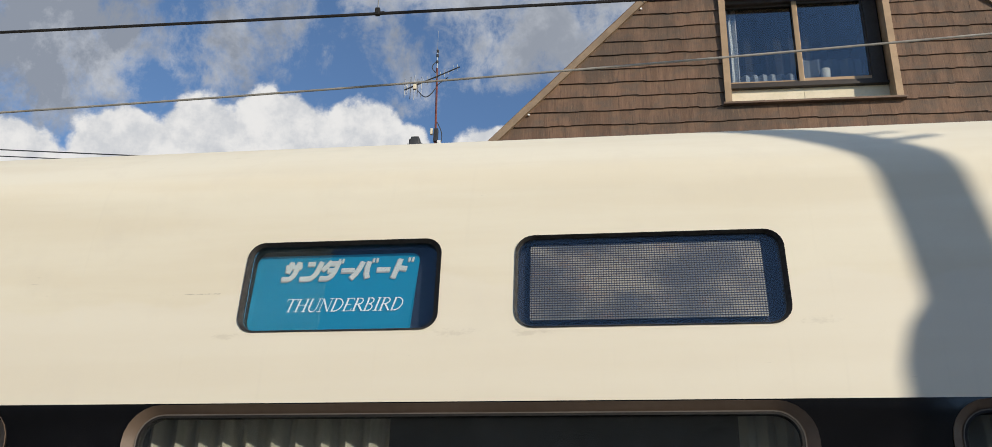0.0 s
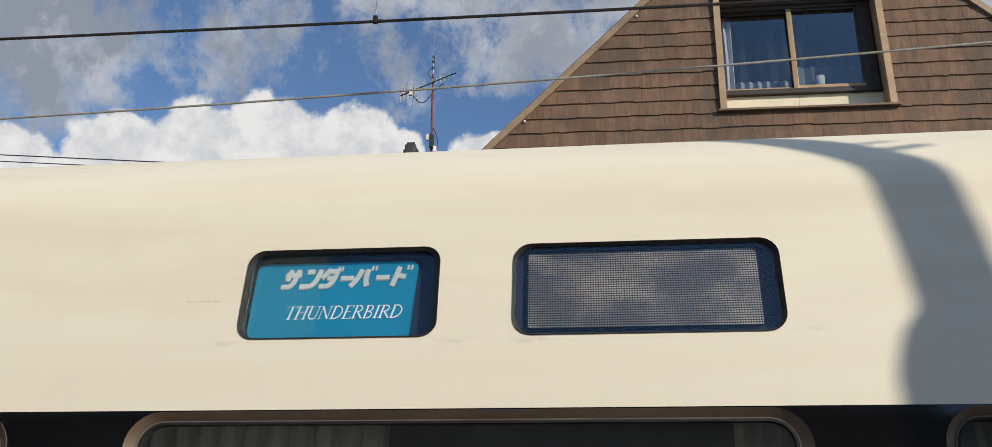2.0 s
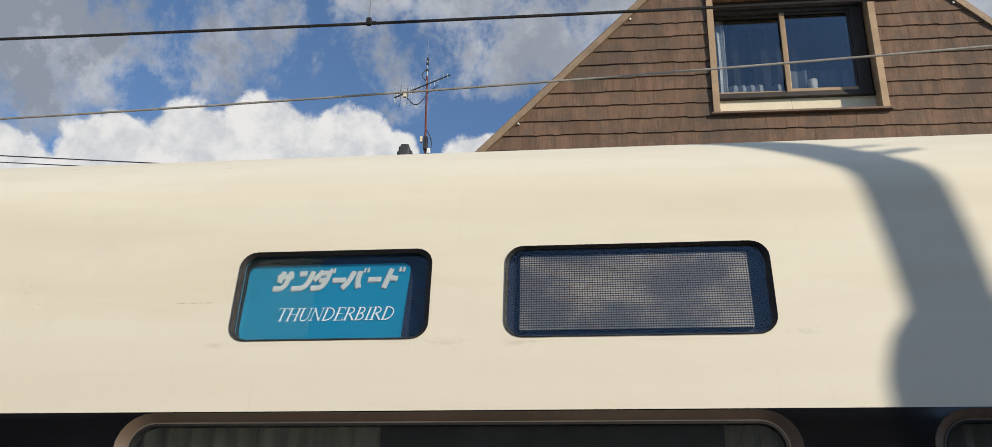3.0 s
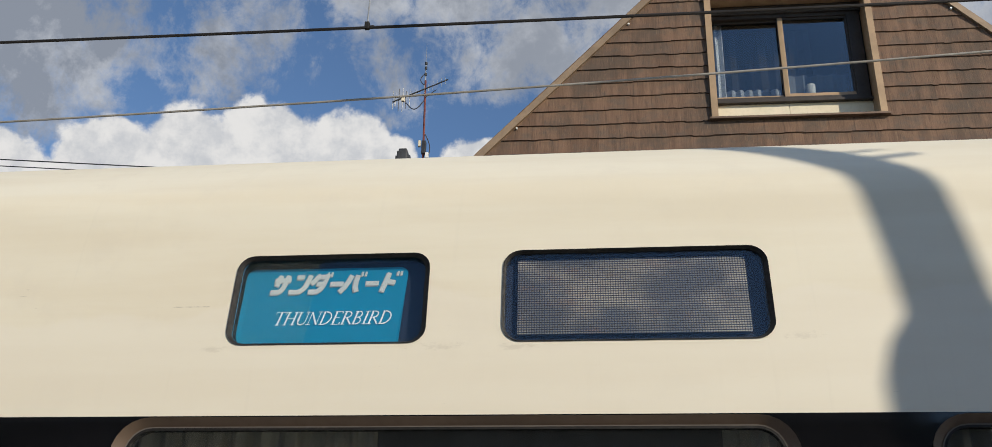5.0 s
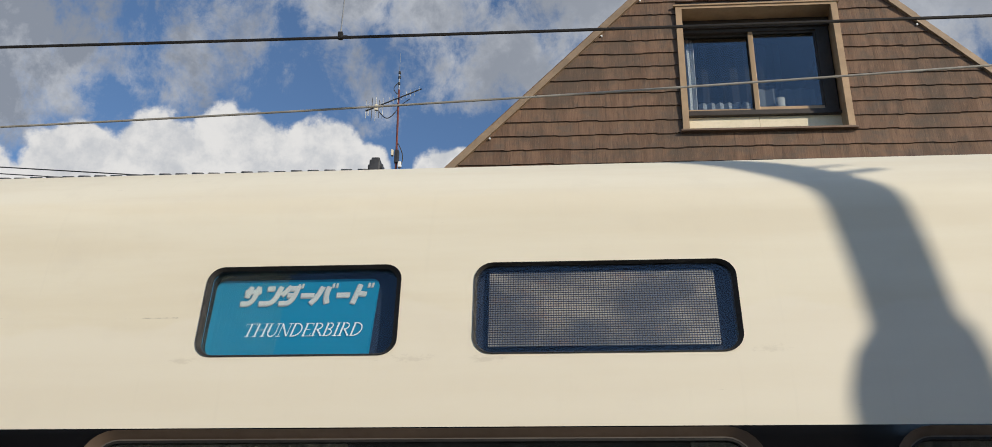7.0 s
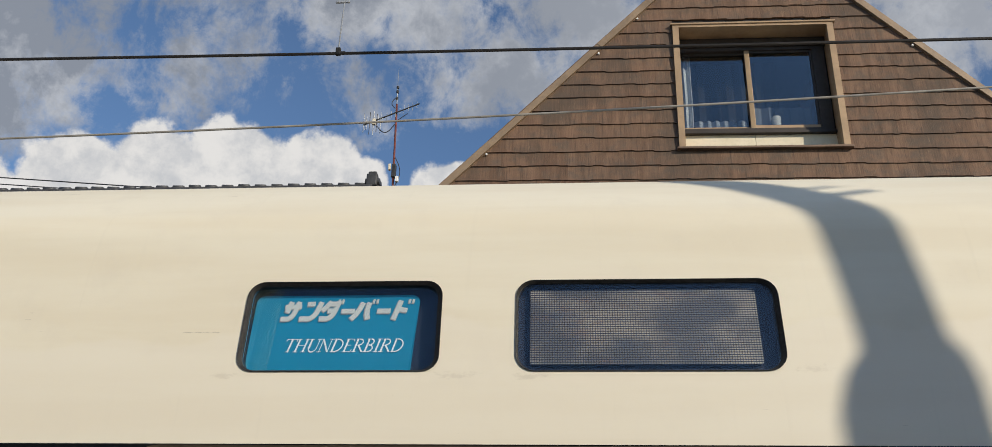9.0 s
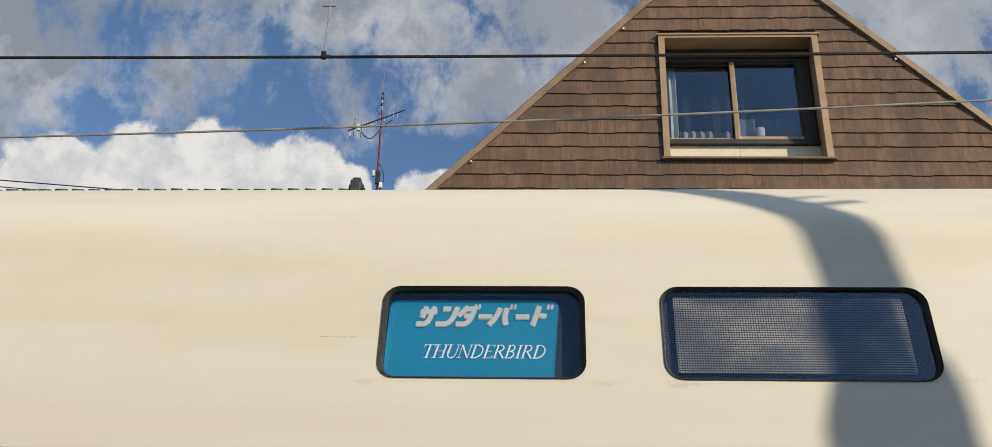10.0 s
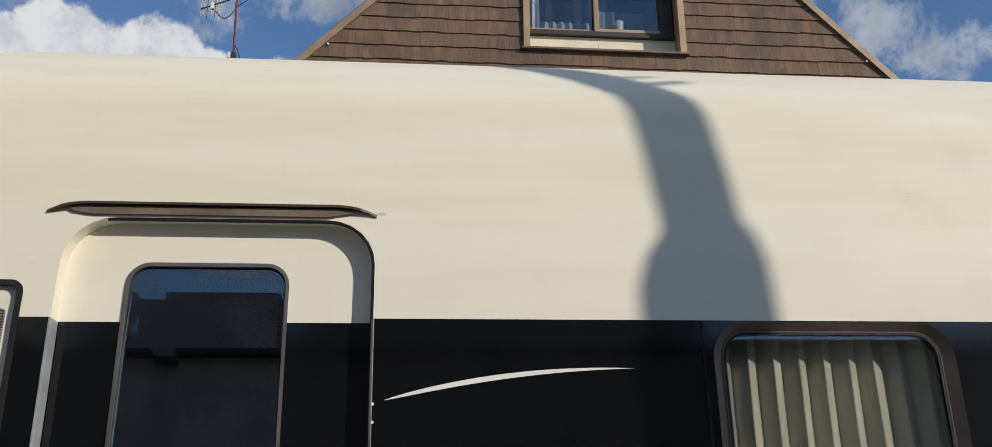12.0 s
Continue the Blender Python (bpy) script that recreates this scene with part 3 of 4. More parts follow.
def car_profile():
    pts = []
    y, z = side_y(EAVE_Z), EAVE_Z
    t0, t1 = radians(80.7), radians(47)
    for r, t0, t1, n in ((0.20, t0, t1, 10), (1.44, t1, radians(29), 14), (None, radians(29), 0.0, 20)):
        r = r or (MID_Y - y) / math.sin(t0)
        for i in range(1, n + 1):
            t = t0 + (t1 - t0) * i / n
            pts.append((y + r * (math.sin(t0) - math.sin(t)), z + r * (math.cos(t) - math.cos(t0))))
        y, z = pts[-1]
    near = [(side_y(EAVE_Z), EAVE_Z)] + pts
    return near + [(2 * MID_Y - y, z) for y, z in reversed(near[:-1])]


def side_window(car, x0, x1, folds, dark_right=True):
    """A sealed window in a rounded metal frame, with pleated curtains behind the pane."""
    z0, z1 = 1.22, BAND_Z - 0.004
    outer, inner = rrect(x0, x1, z0, z1, 0.095), rrect(x0 + 0.028, x1 - 0.028, z0 + 0.028, z1 - 0.021, 0.070)
    w = part("window", ring(outer, inner, flat, SIDE_Y - 0.005, SIDE_Y + 0.05, 0.022), M_BRONZE, car, "bronze metal window frame with rounded corners")
    bead = rrect(x0 + 0.0310, x1 - 0.0310, z0 + 0.0310, z1 - 0.0240, 0.0670)
    part("bead", ring(inner, bead, flat, SIDE_Y + 0.013, SIDE_Y + 0.04, 0.001), M_BEAD, w, "thin pale metal bead")
    seal = rrect(x0 + 0.038, x1 - 0.038, z0 + 0.038, z1 - 0.030, 0.060)
    part("seal", ring(bead, seal, flat, SIDE_Y + 0.015, SIDE_Y + 0.04), M_SEAL, w, "thin black rubber seal")
    p = part("pane", plate(seal, flat, SIDE_Y + 0.020, SIDE_Y + 0.024), M_GLASS, w, "tinted window glass")
    p.visible_shadow = False
    for a, b, pitch in folds:
        part("curtain", pleats(a, b, pitch, 1.22, BAND_Z + 0.02, SIDE_Y + 0.112), M_CURTAIN, w, "cream pleated curtain", smooth=True)
    return w


def pleats(x0, x1, pitch, z0, z1, y):
    """Cloth hanging in pressed folds: a flat face, a sharp return and a slanting flank."""
    bm = bmesh.new()
    n = max(8, int((x1 - x0) / pitch * 24))
    rows = []
    for k in range(9):
        z = z0 + (z1 - z0) * k / 8
        row = []
        for i in range(n + 1):
            x = x0 + (x1 - x0) * i / n
            u = (x - x0) / pitch + 0.12 * noise.noise((x * 3, z * 1.5, 1.3))
            w = (u - 0.43) % 1.0
            if w < 0.34:
                d = -0.024 + 0.016 * w / 0.34
            elif w < 0.52:
                d = -0.008 + 0.032 * (w - 0.34) / 0.18
            else:
                d = 0.024 - 0.048 * (w - 0.52) / 0.48
            d *= 0.9 + 0.35 * noise.noise((math.floor(u - 0.43) * 1.7, z * 0.8, 4.0))
            row.append(bm.verts.new((x, y + d * min(1.0, pitch / 0.06), z)))
        rows.append(row)
    for a, b in zip(rows, rows[1:]):
        for i in range(n):
            bm.faces.new((a[i], a[i + 1], b[i + 1], b[i]))
    return bm


def make_train():
    car = thing("train_car", pose(0, 0, 0), "cream-white express train car with a glossy black window band", "train")
    # shell: roof, far side, floor and ends
    prof = car_profile()
    far = [(2 * MID_Y - side_y(z), z) for z in (2.3, BAND_Z, 0.10)]
    loop = prof + far + [(SIDE_Y, 0.10)]
    bm = bmesh.new()
    xs = [CAR_X0, CAR_X1]
    cols = [[bm.verts.new((x, y, z)) for y, z in loop] for x in xs]
    for i in range(len(loop) - 1):
        f = bm.faces.new((cols[0][i], cols[0][i + 1], cols[1][i + 1], cols[1][i]))
        f.smooth = i < len(prof) - 1
    part("roof_shell", bm, M_WHITE, car)
    for i, x in enumerate(xs):
        ends = bmesh.new()
        prof_loop = loop + [(side_y(z), z) for z in (BAND_Z, 2.15, 2.35)]
        inset = 0.0
        ends.faces.new([ends.verts.new((x + inset, y, z)) for y, z in prof_loop])
        part("end_wall", ends, M_INNER, car, "dark end wall of the car")
    # the near side, with all its openings
    holes = [rrect(*SIGN_NAME, 0.046), rrect(*SIGN_DOTS, 0.050), rrect(*DOOR, 0.125, lower=0.03)]
    holes.append(rrect(SMALL[0], SMALL[1], 1.22, BAND_Z - 0.004, 0.095))
    holes += [rrect(a, b, 1.22, BAND_Z - 0.004, 0.095) for a, b in BIG]
    holes.append(rrect(-4.180, -3.976, 1.55, 2.071, 0.030))
    outer = [(CAR_X0, 0.10), (CAR_X1, 0.10), (CAR_X1, EAVE_Z), (CAR_X0, EAVE_Z)]
    cuts = [BAND_Z] + [BAND_Z + (EAVE_Z - BAND_Z) * i / 12 for i in range(1, 12)]
    part("side_panel", sheet(outer, holes, on_side, 0.050, cuts, BAND_Z), [M_WHITE, M_BLACK], car, "cream side above a glossy black band")
    # lining of the cabin
    lining = bmesh.new()
    for a, b in (((2.40, 0.5), (5.05, 0.5)), ((5.05, 0.5), (5.05, 2.15)), ((5.05, 2.15), (2.40, 2.15)), ((2.40, 2.15), (2.36, 2.02))):
        lining.faces.new([lining.verts.new(c) for c in ((-3.0, *a), (15.9, *a), (15.9, *b), (-3.0, *b))])
    part("cabin_lining", lining, M_INNER, car, "grey cabin lining")
    part("partition", box(-3.0, -2.96, 2.37, 5.0, 0.5, 2.15), M_INNER, car)
    part("vestibule_wall", box(-4.1, -3.02, 3.2, 3.25, 0.2, 2.4), M_INNER, car)
    # windows
    side_window(car, *SMALL, [(SMALL[0] + 0.02, SMALL[1] - 0.02, 0.072)])
    for i, (a, b) in enumerate(BIG):
        side_window(car, a, b, [(a + 0.01, a + 0.68, 0.066), (b - 0.17, b - 0.01, 0.045)])
    # name sign
    x0, x1, z0, z1 = SIGN_NAME
    sign = part("name_sign", plate(rrect(x0, x1, z0, z1, 0.046), on_side, 0.052, 0.060), M_NAVY, car, "backlit turquoise train name sign in a rounded window")
    part("seal", ring(rrect(x0, x1, z0, z1, 0.046), rrect(x0 + 0.009, x1 - 0.014, z0 + 0.006, z1 - 0.009, 0.040), on_side, -0.004, 0.048, 0.010), M_SEAL, sign, "black rubber seal")
    blue = [(x, z) for x, z in rrect(-0.979, -0.514, 2.155, 2.418, 0.024, lower=0.015)]
    blue = [(x + (0.004 - 0.014 * (2.395 - z) / 0.22 if x > -0.6 else -0.004 * (2.395 - z) / 0.22), z) for x, z in blue]
    part("film", plate(blue, on_side, 0.044, 0.0475), M_BLUE, sign, "turquoise name film")
    katakana(sign, -0.906, -0.521, 2.341, 2.398, 0.0428)
    serif_word(sign, "THUNDERBIRD", -0.884, -0.538, 2.243, 2.283, 0.0428)
    g = part("pane", plate(rrect(x0 + 0.011, x1 - 0.011, z0 + 0.005, z1 - 0.008, 0.038), on_side, 0.014, 0.017), M_SIGN_GLASS, sign, "clear glass")
    g.visible_shadow = False
    # destination display
    x0, x1, z0, z1 = SIGN_DOTS
    disp = part("destination_display", plate(rrect(x0, x1, z0, z1, 0.050), on_side, 0.045, 0.055), M_NAVY, car, "unlit dot-matrix destination display behind glass")
    part("seal", ring(rrect(x0, x1, z0, z1, 0.050), rrect(x0 + 0.006, x1 - 0.012, z0 + 0.005, z1 - 0.006, 0.046), on_side, -0.004, 0.043, 0.010), M_SEAL, disp, "black rubber seal")
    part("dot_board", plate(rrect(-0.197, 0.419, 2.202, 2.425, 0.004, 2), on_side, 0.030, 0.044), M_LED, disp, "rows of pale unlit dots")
    g = part("pane", plate(rrect(x0 + 0.005, x1 - 0.005, z0 + 0.004, z1 - 0.004, 0.042), on_side, 0.010, 0.013), M_DISPLAY_GLASS, disp, "clear glass")
    g.visible_shadow = False
    # door in its recess
    wz = (1.05, 2.132)
    hole = rrect(-3.742, -3.339, *wz, 0.055)
    door = part("door", sheet(rrect(DOOR[0] - 0.02, DOOR[1] + 0.02, 0.40, 2.265, 0.13, lower=0.03), [hole], lambda x, z, d: on_side(x, z, d + 0.050), 0.02, cuts, BAND_Z), [M_WHITE, M_BLACK], car, "sliding car door, cream above and black below")
    at_door = lambda x, z, d: on_side(x, z, d + 0.050)
    part("window_frame", ring(rrect(-3.747, -3.334, wz[0] - 0.01, wz[1] + 0.006, 0.060), rrect(-3.738, -3.343, wz[0] + 0.004, wz[1] - 0.004, 0.050), at_door, -0.004, 0.012), M_RIM, door, "grey metal window rim")
    g = part("pane", plate(rrect(-3.735, -3.346, wz[0] + 0.01, wz[1] - 0.010, 0.045), at_door, 0.003, 0.007), M_DOOR_GLASS, door, "dark reflecting glass")
    g.visible_shadow = False
    for x, w, m in ((DOOR[0] - 0.003, 0.007, M_JAMB), (DOOR[1] - 0.005, 0.008, M_RIM)):
        part("jamb_strip", box(x, x + w, SIDE_Y - 0.004, SIDE_Y + 0.046, 0.45, BAND_Z - 0.002, 0.002), m, car, "bare metal door jamb strip")
    for z in (1.762, 1.718, 1.45):
        part("screw", rod((DOOR[1] + 0.004, SIDE_Y - 0.004, z), (DOOR[1] + 0.004, SIDE_Y + 0.002, z), 0.0042, n=8), M_STRIPE, car, "small bright screw")
    # black seal along the head and one side of the recess
    cx, cz = DOOR[1] - 0.125, DOOR[3] - 0.125
    line = [(-3.80 + 0.0562 * i, cz + 0.121) for i in range(11)]
    line += [(cx + 0.121 * math.sin(a), cz + 0.121 * math.cos(a)) for a in (math.pi / 2 * i / 8 for i in range(9))]
    line += [(cx + 0.121, z) for z in (2.05, BAND_Z, 1.7, 1.2, 0.6)]
    part("door_seal", tube([on_side(x, z, 0.006) for x, z in line], 0.0045, 6), M_SEAL, car, "black rubber door seal")
    gutter = bmesh.new()
    n = 40
    prev = None
    for i in range(n + 1):
        s = i / n
        x = -3.953 + s * 0.842
        e = min(s, 1 - s) * 0.842
        z = 2.283 - 0.022 * max(0.0, 1 - e / 0.11) ** 2
        out = 0.020 * min(1.0, 0.25 + e / 0.06)
        y = side_y(z)
        row = [gutter.verts.new(c) for c in ((x, y + 0.002, z + 0.004), (x, y - out, z + 0.0025), (x, y - out, z - 0.004), (x, y + 0.002, z - 0.003))]
        if prev:
            for k in range(4):
                gutter.faces.new((prev[k], prev[(k + 1) % 4], row[(k + 1) % 4], row[k]))
        else:
            gutter.faces.new(row)
        prev = row
    gutter.faces.new(prev)
    bmesh.ops.recalc_face_normals(gutter, faces=gutter.faces)
    # the dark brown stands for the gutter's shaded underside
    part("rain_gutter", gutter, M_GUTTER, car, "slim curved rain gutter over the door, coloured dark as in shade")
    # a tan strip paints in the shading below the gutter
    shade_strip = [(-3.885, 2.262), (-3.84, 2.254), (-3.24, 2.254), (-3.17, 2.266), (-3.16, 2.276), (-3.91, 2.276)]
    part("gutter_shade_strip", plate(shade_strip, on_side, -0.009, 0.001), M_LIP_SHADE, car, "tan strip painted as shade below the rain gutter")
    # seat display beside the door
    sd = part("seat_display", plate(rrect(-4.180, -3.976, 1.55, 2.071, 0.030), on_side, 0.012, 0.03), M_WHITE, car, "small white display box beside the door")
    part("seal", ring(rrect(-4.182, -3.974, 1.548, 2.073, 0.032), rrect(-4.168, -3.988, 1.562, 2.059, 0.022), on_side, -0.004, 0.02), M_RUBBER, sd, "black rubber seal")
    part("dot_board", plate(rrect(-4.155, -4.012, 1.60, 2.000, 0.008), on_side, 0.006, 0.012), M_LED, sd, "unlit dots")
    # crescent stripe and the seam on the band
    stripe = bmesh.new()
    prev = None
    for i in range(25):
        s = i / 24
        x = -3.083 + 0.637 * s
        z = 1.771 + 0.080 * (1 - (1 - s) ** 2.1)
        w = 0.0068 * math.sin(math.pi * min(1, s ** 0.72)) ** 0.8 if 0 < s < 1 else 0.0
        row = [stripe.verts.new((x, SIDE_Y - 0.002, z + w)), stripe.verts.new((x, SIDE_Y - 0.002, z - w))]
        if prev:
            stripe.faces.new((prev[1], row[1], row[0], prev[0]))
        prev = row
    part("crescent_stripe", stripe, M_STRIPE, car, "white crescent stripe on the black band")
    part("panel_joint", box(-2.263, -2.257, SIDE_Y - 0.002, SIDE_Y + 0.001, 0.15, BAND_Z - 0.002), M_RUBBER, car)
    # running gear, so that the car stands on its rails
    for x in (-1.6, 0.5, 11.5, 13.6):
        for y in (MID_Y - 0.5335, MID_Y + 0.5335):
            part("wheel", rod((x, y - 0.06, 0.13), (x, y + 0.06, 0.13), 0.43, n=32), M_STEEL, car)
    for x in (-0.55, 12.55):
        part("bogie_frame", box(x - 1.6, x + 1.6, MID_Y - 0.8, MID_Y + 0.8, 0.0, 0.15, 0.03), M_DARK, car)
    return car


train = make_train()


def motions():
    rows = [(0.0, 0.0), (3.0, 0.0), (5.0, 0.0), (7.2, 0.0), (7.8, 0.006), (8.3, 0.034), (8.8, 0.098), (9.0, 0.134), (9.5, 0.292), (10.0, 0.568), (10.5, 1.000),
            (11.0, 1.571), (11.3, 1.988), (11.5, 2.295), (11.7, 2.611), (11.8, 2.780), (11.9, 2.954), (12.0, 3.138)]
    walk(train, [(t, pose(x, 0, 0)) for t, x in rows])


# ---- the shingled house ----
def make_house():
    H = pose(2.1, 8.182, 7.0, 0, 0.9, -0.9) @ pose(-2.1, 0, -7.0)
    house = thing("house", H, "house with a steep gable clad in brown combed shingles", "house")
    apex, slopes = (2.128, 9.247), {-1: 1.06, 1: 1.08}
    edge = lambda z, s: apex[0] + s * (apex[1] - z) / slopes[s]
    base_z = 2.9
    op = (1.300, 2.916, 6.273, 7.773)
    left, right = edge(base_z, -1), edge(base_z, 1)
    outer = [(left, -0.75), (right, -0.75), (right, base_z), apex, (left, base_z)]
    hole = [(op[1], op[3]), (op[0], op[3]), (op[0], op[2]), (op[1], op[2])]
    part("wall", sheet(outer, [hole], flat, 0.28), M_FRAME, house, "gable wall")
    for x in (left, right):
        part("wall", box(x - 0.06, x + 0.06, 0.01, 9.0, -0.75, base_z), M_PLASTER, house, "plain grey rendered side wall")
    part("wall", box(left, right, 8.9, 9.0, -0.75, base_z), M_PLASTER, house)
    for s in (-1, 1):
        slope = slopes[s]
        bm = bmesh.new()
        a, b = Vector((apex[0] + 0.0, 0, apex[1] + 0.03)), Vector((edge(base_z, s) + s * 0.35, 0, base_z - 0.35 * slope + 0.03))
        n = Vector((s * slope, 0, 1)).normalized()
        vs = [bm.verts.new(p + n * k + Vector((0, y, 0))) for y in (0.02, 9.2) for p, k in ((a, 0), (b, 0), (b, 0.09), (a, 0.09))]
        for f in ((0, 1, 2, 3), (7, 6, 5, 4), (0, 4, 5, 1), (1, 5, 6, 2), (2, 6, 7, 3), (3, 7, 4, 0)):
            bm.faces.new([vs[i] for i in f])
        bmesh.ops.recalc_face_normals(bm, faces=bm.faces)
        part("roof", bm, M_SHINGLE, house, "steep shingled roof slope")
        # verge trim in lengths, each lapping the next
        L = (b - a).length
        d = (b - a).normalized()
        joints = {-1: (0.0, 0.72, 2.37, 4.05, 5.73, 7.41), 1: (0.0, 0.66, 2.31, 3.97, 5.63, 7.29)}[s]
        for k, at in enumerate(joints):
            p, q = a + d * at, a + d * min(L, (*joints, L)[k + 1] + 0.02)
            bm = bmesh.new()
            lift = 0.004 * (k % 2)
            vs = [bm.verts.new(e + n * h + Vector((0, y - lift, 0))) for y in (-0.052, 0.03) for e, h in ((p, -0.022), (q, -0.022), (q, 0.045 + lift), (p, 0.045 + lift))]
            for f in ((0, 1, 2, 3), (7, 6, 5, 4), (0, 4, 5, 1), (1, 5, 6, 2), (2, 6, 7, 3), (3, 7, 4, 0)):
                bm.faces.new([vs[i] for i in f])
            bmesh.ops.recalc_face_normals(bm, faces=bm.faces)
            part("verge_trim", bm, M_VERGE, house, "brown metal verge trim")
        for at in {-1: (1.84, 2.46, 4.16, 5.84), 1: (0.76, 2.41, 4.07, 5.73)}[s]:
            c = a + d * at - n * 0.042
            part("fixing", rod((c.x, -0.040, c.z), (c.x, -0.020, c.z), 0.011, n=8), M_LETTER, house, "small white fixing cap")
    # window in its deep recess
    win = part("window", ring([(op[1] + 0.035, op[3] + 0.03), (op[0] - 0.035, op[3] + 0.03), (op[0] - 0.035, op[2] - 0.002), (op[1] + 0.035, op[2] - 0.002)],
                              [(op[1] - 0.030, op[3] - 0.01), (op[0] + 0.030, op[3] - 0.01), (op[0] + 0.030, op[2] + 0.002), (op[1] - 0.030, op[2] + 0.002)], flat, -0.056, 0.01), M_BROWN, house, "brown casing round a recessed sliding window")
    part("sill", box(op[0] - 0.057, op[1] + 0.060, -0.066, 0.02, op[2] - 0.026, op[2] - 0.003, 0.004), M_SILL, win, "dark brown metal sill")
    part("drip_cap", box(op[0] - 0.057, op[1] + 0.060, -0.070, 0.02, op[3] + 0.020, op[3] + 0.040, 0.004), M_BROWN, win, "brown metal drip cap")
    D = 0.225
    for a in ((op[0] - 0.02, op[0] + 0.003, op[2], op[3]), (op[1] - 0.003, op[1] + 0.02, op[2], op[3])):
        part("reveal", box(a[0], a[1], -0.05, D, a[2], a[3]), M_BROWN, win, "brown reveal board")
    part("reveal", box(op[0], op[1], -0.05, D, op[3] - 0.004, op[3] + 0.018), M_BROWN, win, "brown soffit of the recess")
    part("apron", box(op[0], 2.084, D, D + 0.02, op[2] - 0.02, 6.586), M_CREAM, win, "cream board below the sash")
    part("apron", box(2.088, op[1], D, D + 0.02, op[2] - 0.02, 6.586), M_CREAM, win, "cream board below the sash")
    # the box is near-black to give the shadow band between soffit and panes
    part("shutter_box", box(op[0], op[1], D - 0.06, D + 0.05, 7.665, op[3] - 0.006, 0.004), M_FRAME, win, "shutter box darkened for the shadow under the soffit")
    z0, z1 = 6.588, 7.676
    # the right margin is widened to take in the reveal's shadow
    part("sash_frame", ring([(op[1] - 0.02, z1), (op[0] + 0.02, z1), (op[0] + 0.02, z0), (op[1] - 0.02, z0)], [(op[1] - 0.15, z1 - 0.05), (op[0] + 0.052, z1 - 0.05), (op[0] + 0.052, z0 + 0.045), (op[1] - 0.15, z0 + 0.045)], flat, D - 0.030, D + 0.06), M_FRAME, win, "dark bronze outer sash frame, widened right over the shaded edge")
    part("rail", box(op[0] + 0.005, op[1] - 0.005, D - 0.05, D + 0.01, z0 - 0.022, z0 + 0.006, 0.003), M_FRAME, win, "dark sash rail")
    mid = 2.076
    for a, b, y in ((op[0] + 0.052, mid + 0.03, D + 0.02), (mid - 0.03, op[1] - 0.15, D - 0.012)):
        s = part("sash", ring([(b, z1 - 0.045), (a, z1 - 0.045), (a, z0 + 0.04), (b, z0 + 0.04)], [(b - 0.022, z1 - 0.075), (a + 0.022, z1 - 0.075), (a + 0.022, z0 + 0.085), (b - 0.022, z0 + 0.085)], flat, y, y + 0.028), M_FRAME, win, "sliding sash")
        g = part("pane", plate([(b - 0.02, z1 - 0.07), (a + 0.02, z1 - 0.07), (a + 0.02, z0 + 0.08), (b - 0.02, z0 + 0.08)], flat, y + 0.012, y + 0.016), M_HOUSE_GLASS, s, "sky-reflecting glass")
        g.visible_shadow = False
        part("bottom_rail", box(a + 0.005, b - 0.005, y - 0.004, y + 0.02, z0 + 0.042, z0 + 0.088, 0.003), M_BROWN, s, "brown bottom rail")
    part("meeting_stile", box(mid - 0.026, mid + 0.026, D - 0.022, D + 0.005, z0 + 0.045, z1 - 0.045, 0.003), M_MULLION, win, "gold-bronze meeting stile")
    # sheer and dark curtains, and the room behind, coloured near-black as if unlit
    room = bmesh.new()
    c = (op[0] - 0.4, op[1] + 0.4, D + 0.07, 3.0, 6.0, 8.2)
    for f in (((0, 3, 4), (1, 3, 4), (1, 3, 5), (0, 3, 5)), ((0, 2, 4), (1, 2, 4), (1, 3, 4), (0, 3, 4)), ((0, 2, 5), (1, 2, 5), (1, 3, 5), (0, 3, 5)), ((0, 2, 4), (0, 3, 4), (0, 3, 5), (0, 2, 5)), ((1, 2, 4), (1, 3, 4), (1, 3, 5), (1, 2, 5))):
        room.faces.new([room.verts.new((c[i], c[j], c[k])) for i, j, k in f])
    part("room_lining", room, M_DRAPE_AND_ROOM, house, "room lining behind the window, coloured near-black as unlit")
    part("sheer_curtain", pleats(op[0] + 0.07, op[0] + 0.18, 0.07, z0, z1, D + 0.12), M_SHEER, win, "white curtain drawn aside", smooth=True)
    # half curtains wear darkened copies of the white sheer, for the dim room
    part("half_curtain", pleats(op[0] + 0.20, mid - 0.03, 0.09, z0, z0 + 0.25, D + 0.16), M_DIM_SHEER, win, "low white half curtain in dimmed cloth colour", smooth=True)
    part("half_curtain", pleats(mid + 0.02, op[1] - 0.17, 0.15, z0, z0 + 0.46, D + 0.24), M_DIMMER_SHEER, win, "low grey-white half curtain in dimmed cloth colour", smooth=True)
    part("pot", rod((2.36, D + 0.17, z0 + 0.04), (2.36, D + 0.17, z0 + 0.29), 0.042, 0.050, 18), M_LETTER, win, "white pot on the window ledge", smooth=True)
    part("dark_curtain", pleats(op[0] + 0.20, op[1] - 0.48, 0.16, z0 + 0.2, z1, D + 0.30), M_DRAPE_AND_ROOM, win, "dark curtain", smooth=True)
    # shingles in courses, each lapping the one below; uneven butts
    rng = random.Random(7)
    step, first, long = 0.1640, 5.922, 0.91
    kinds = []
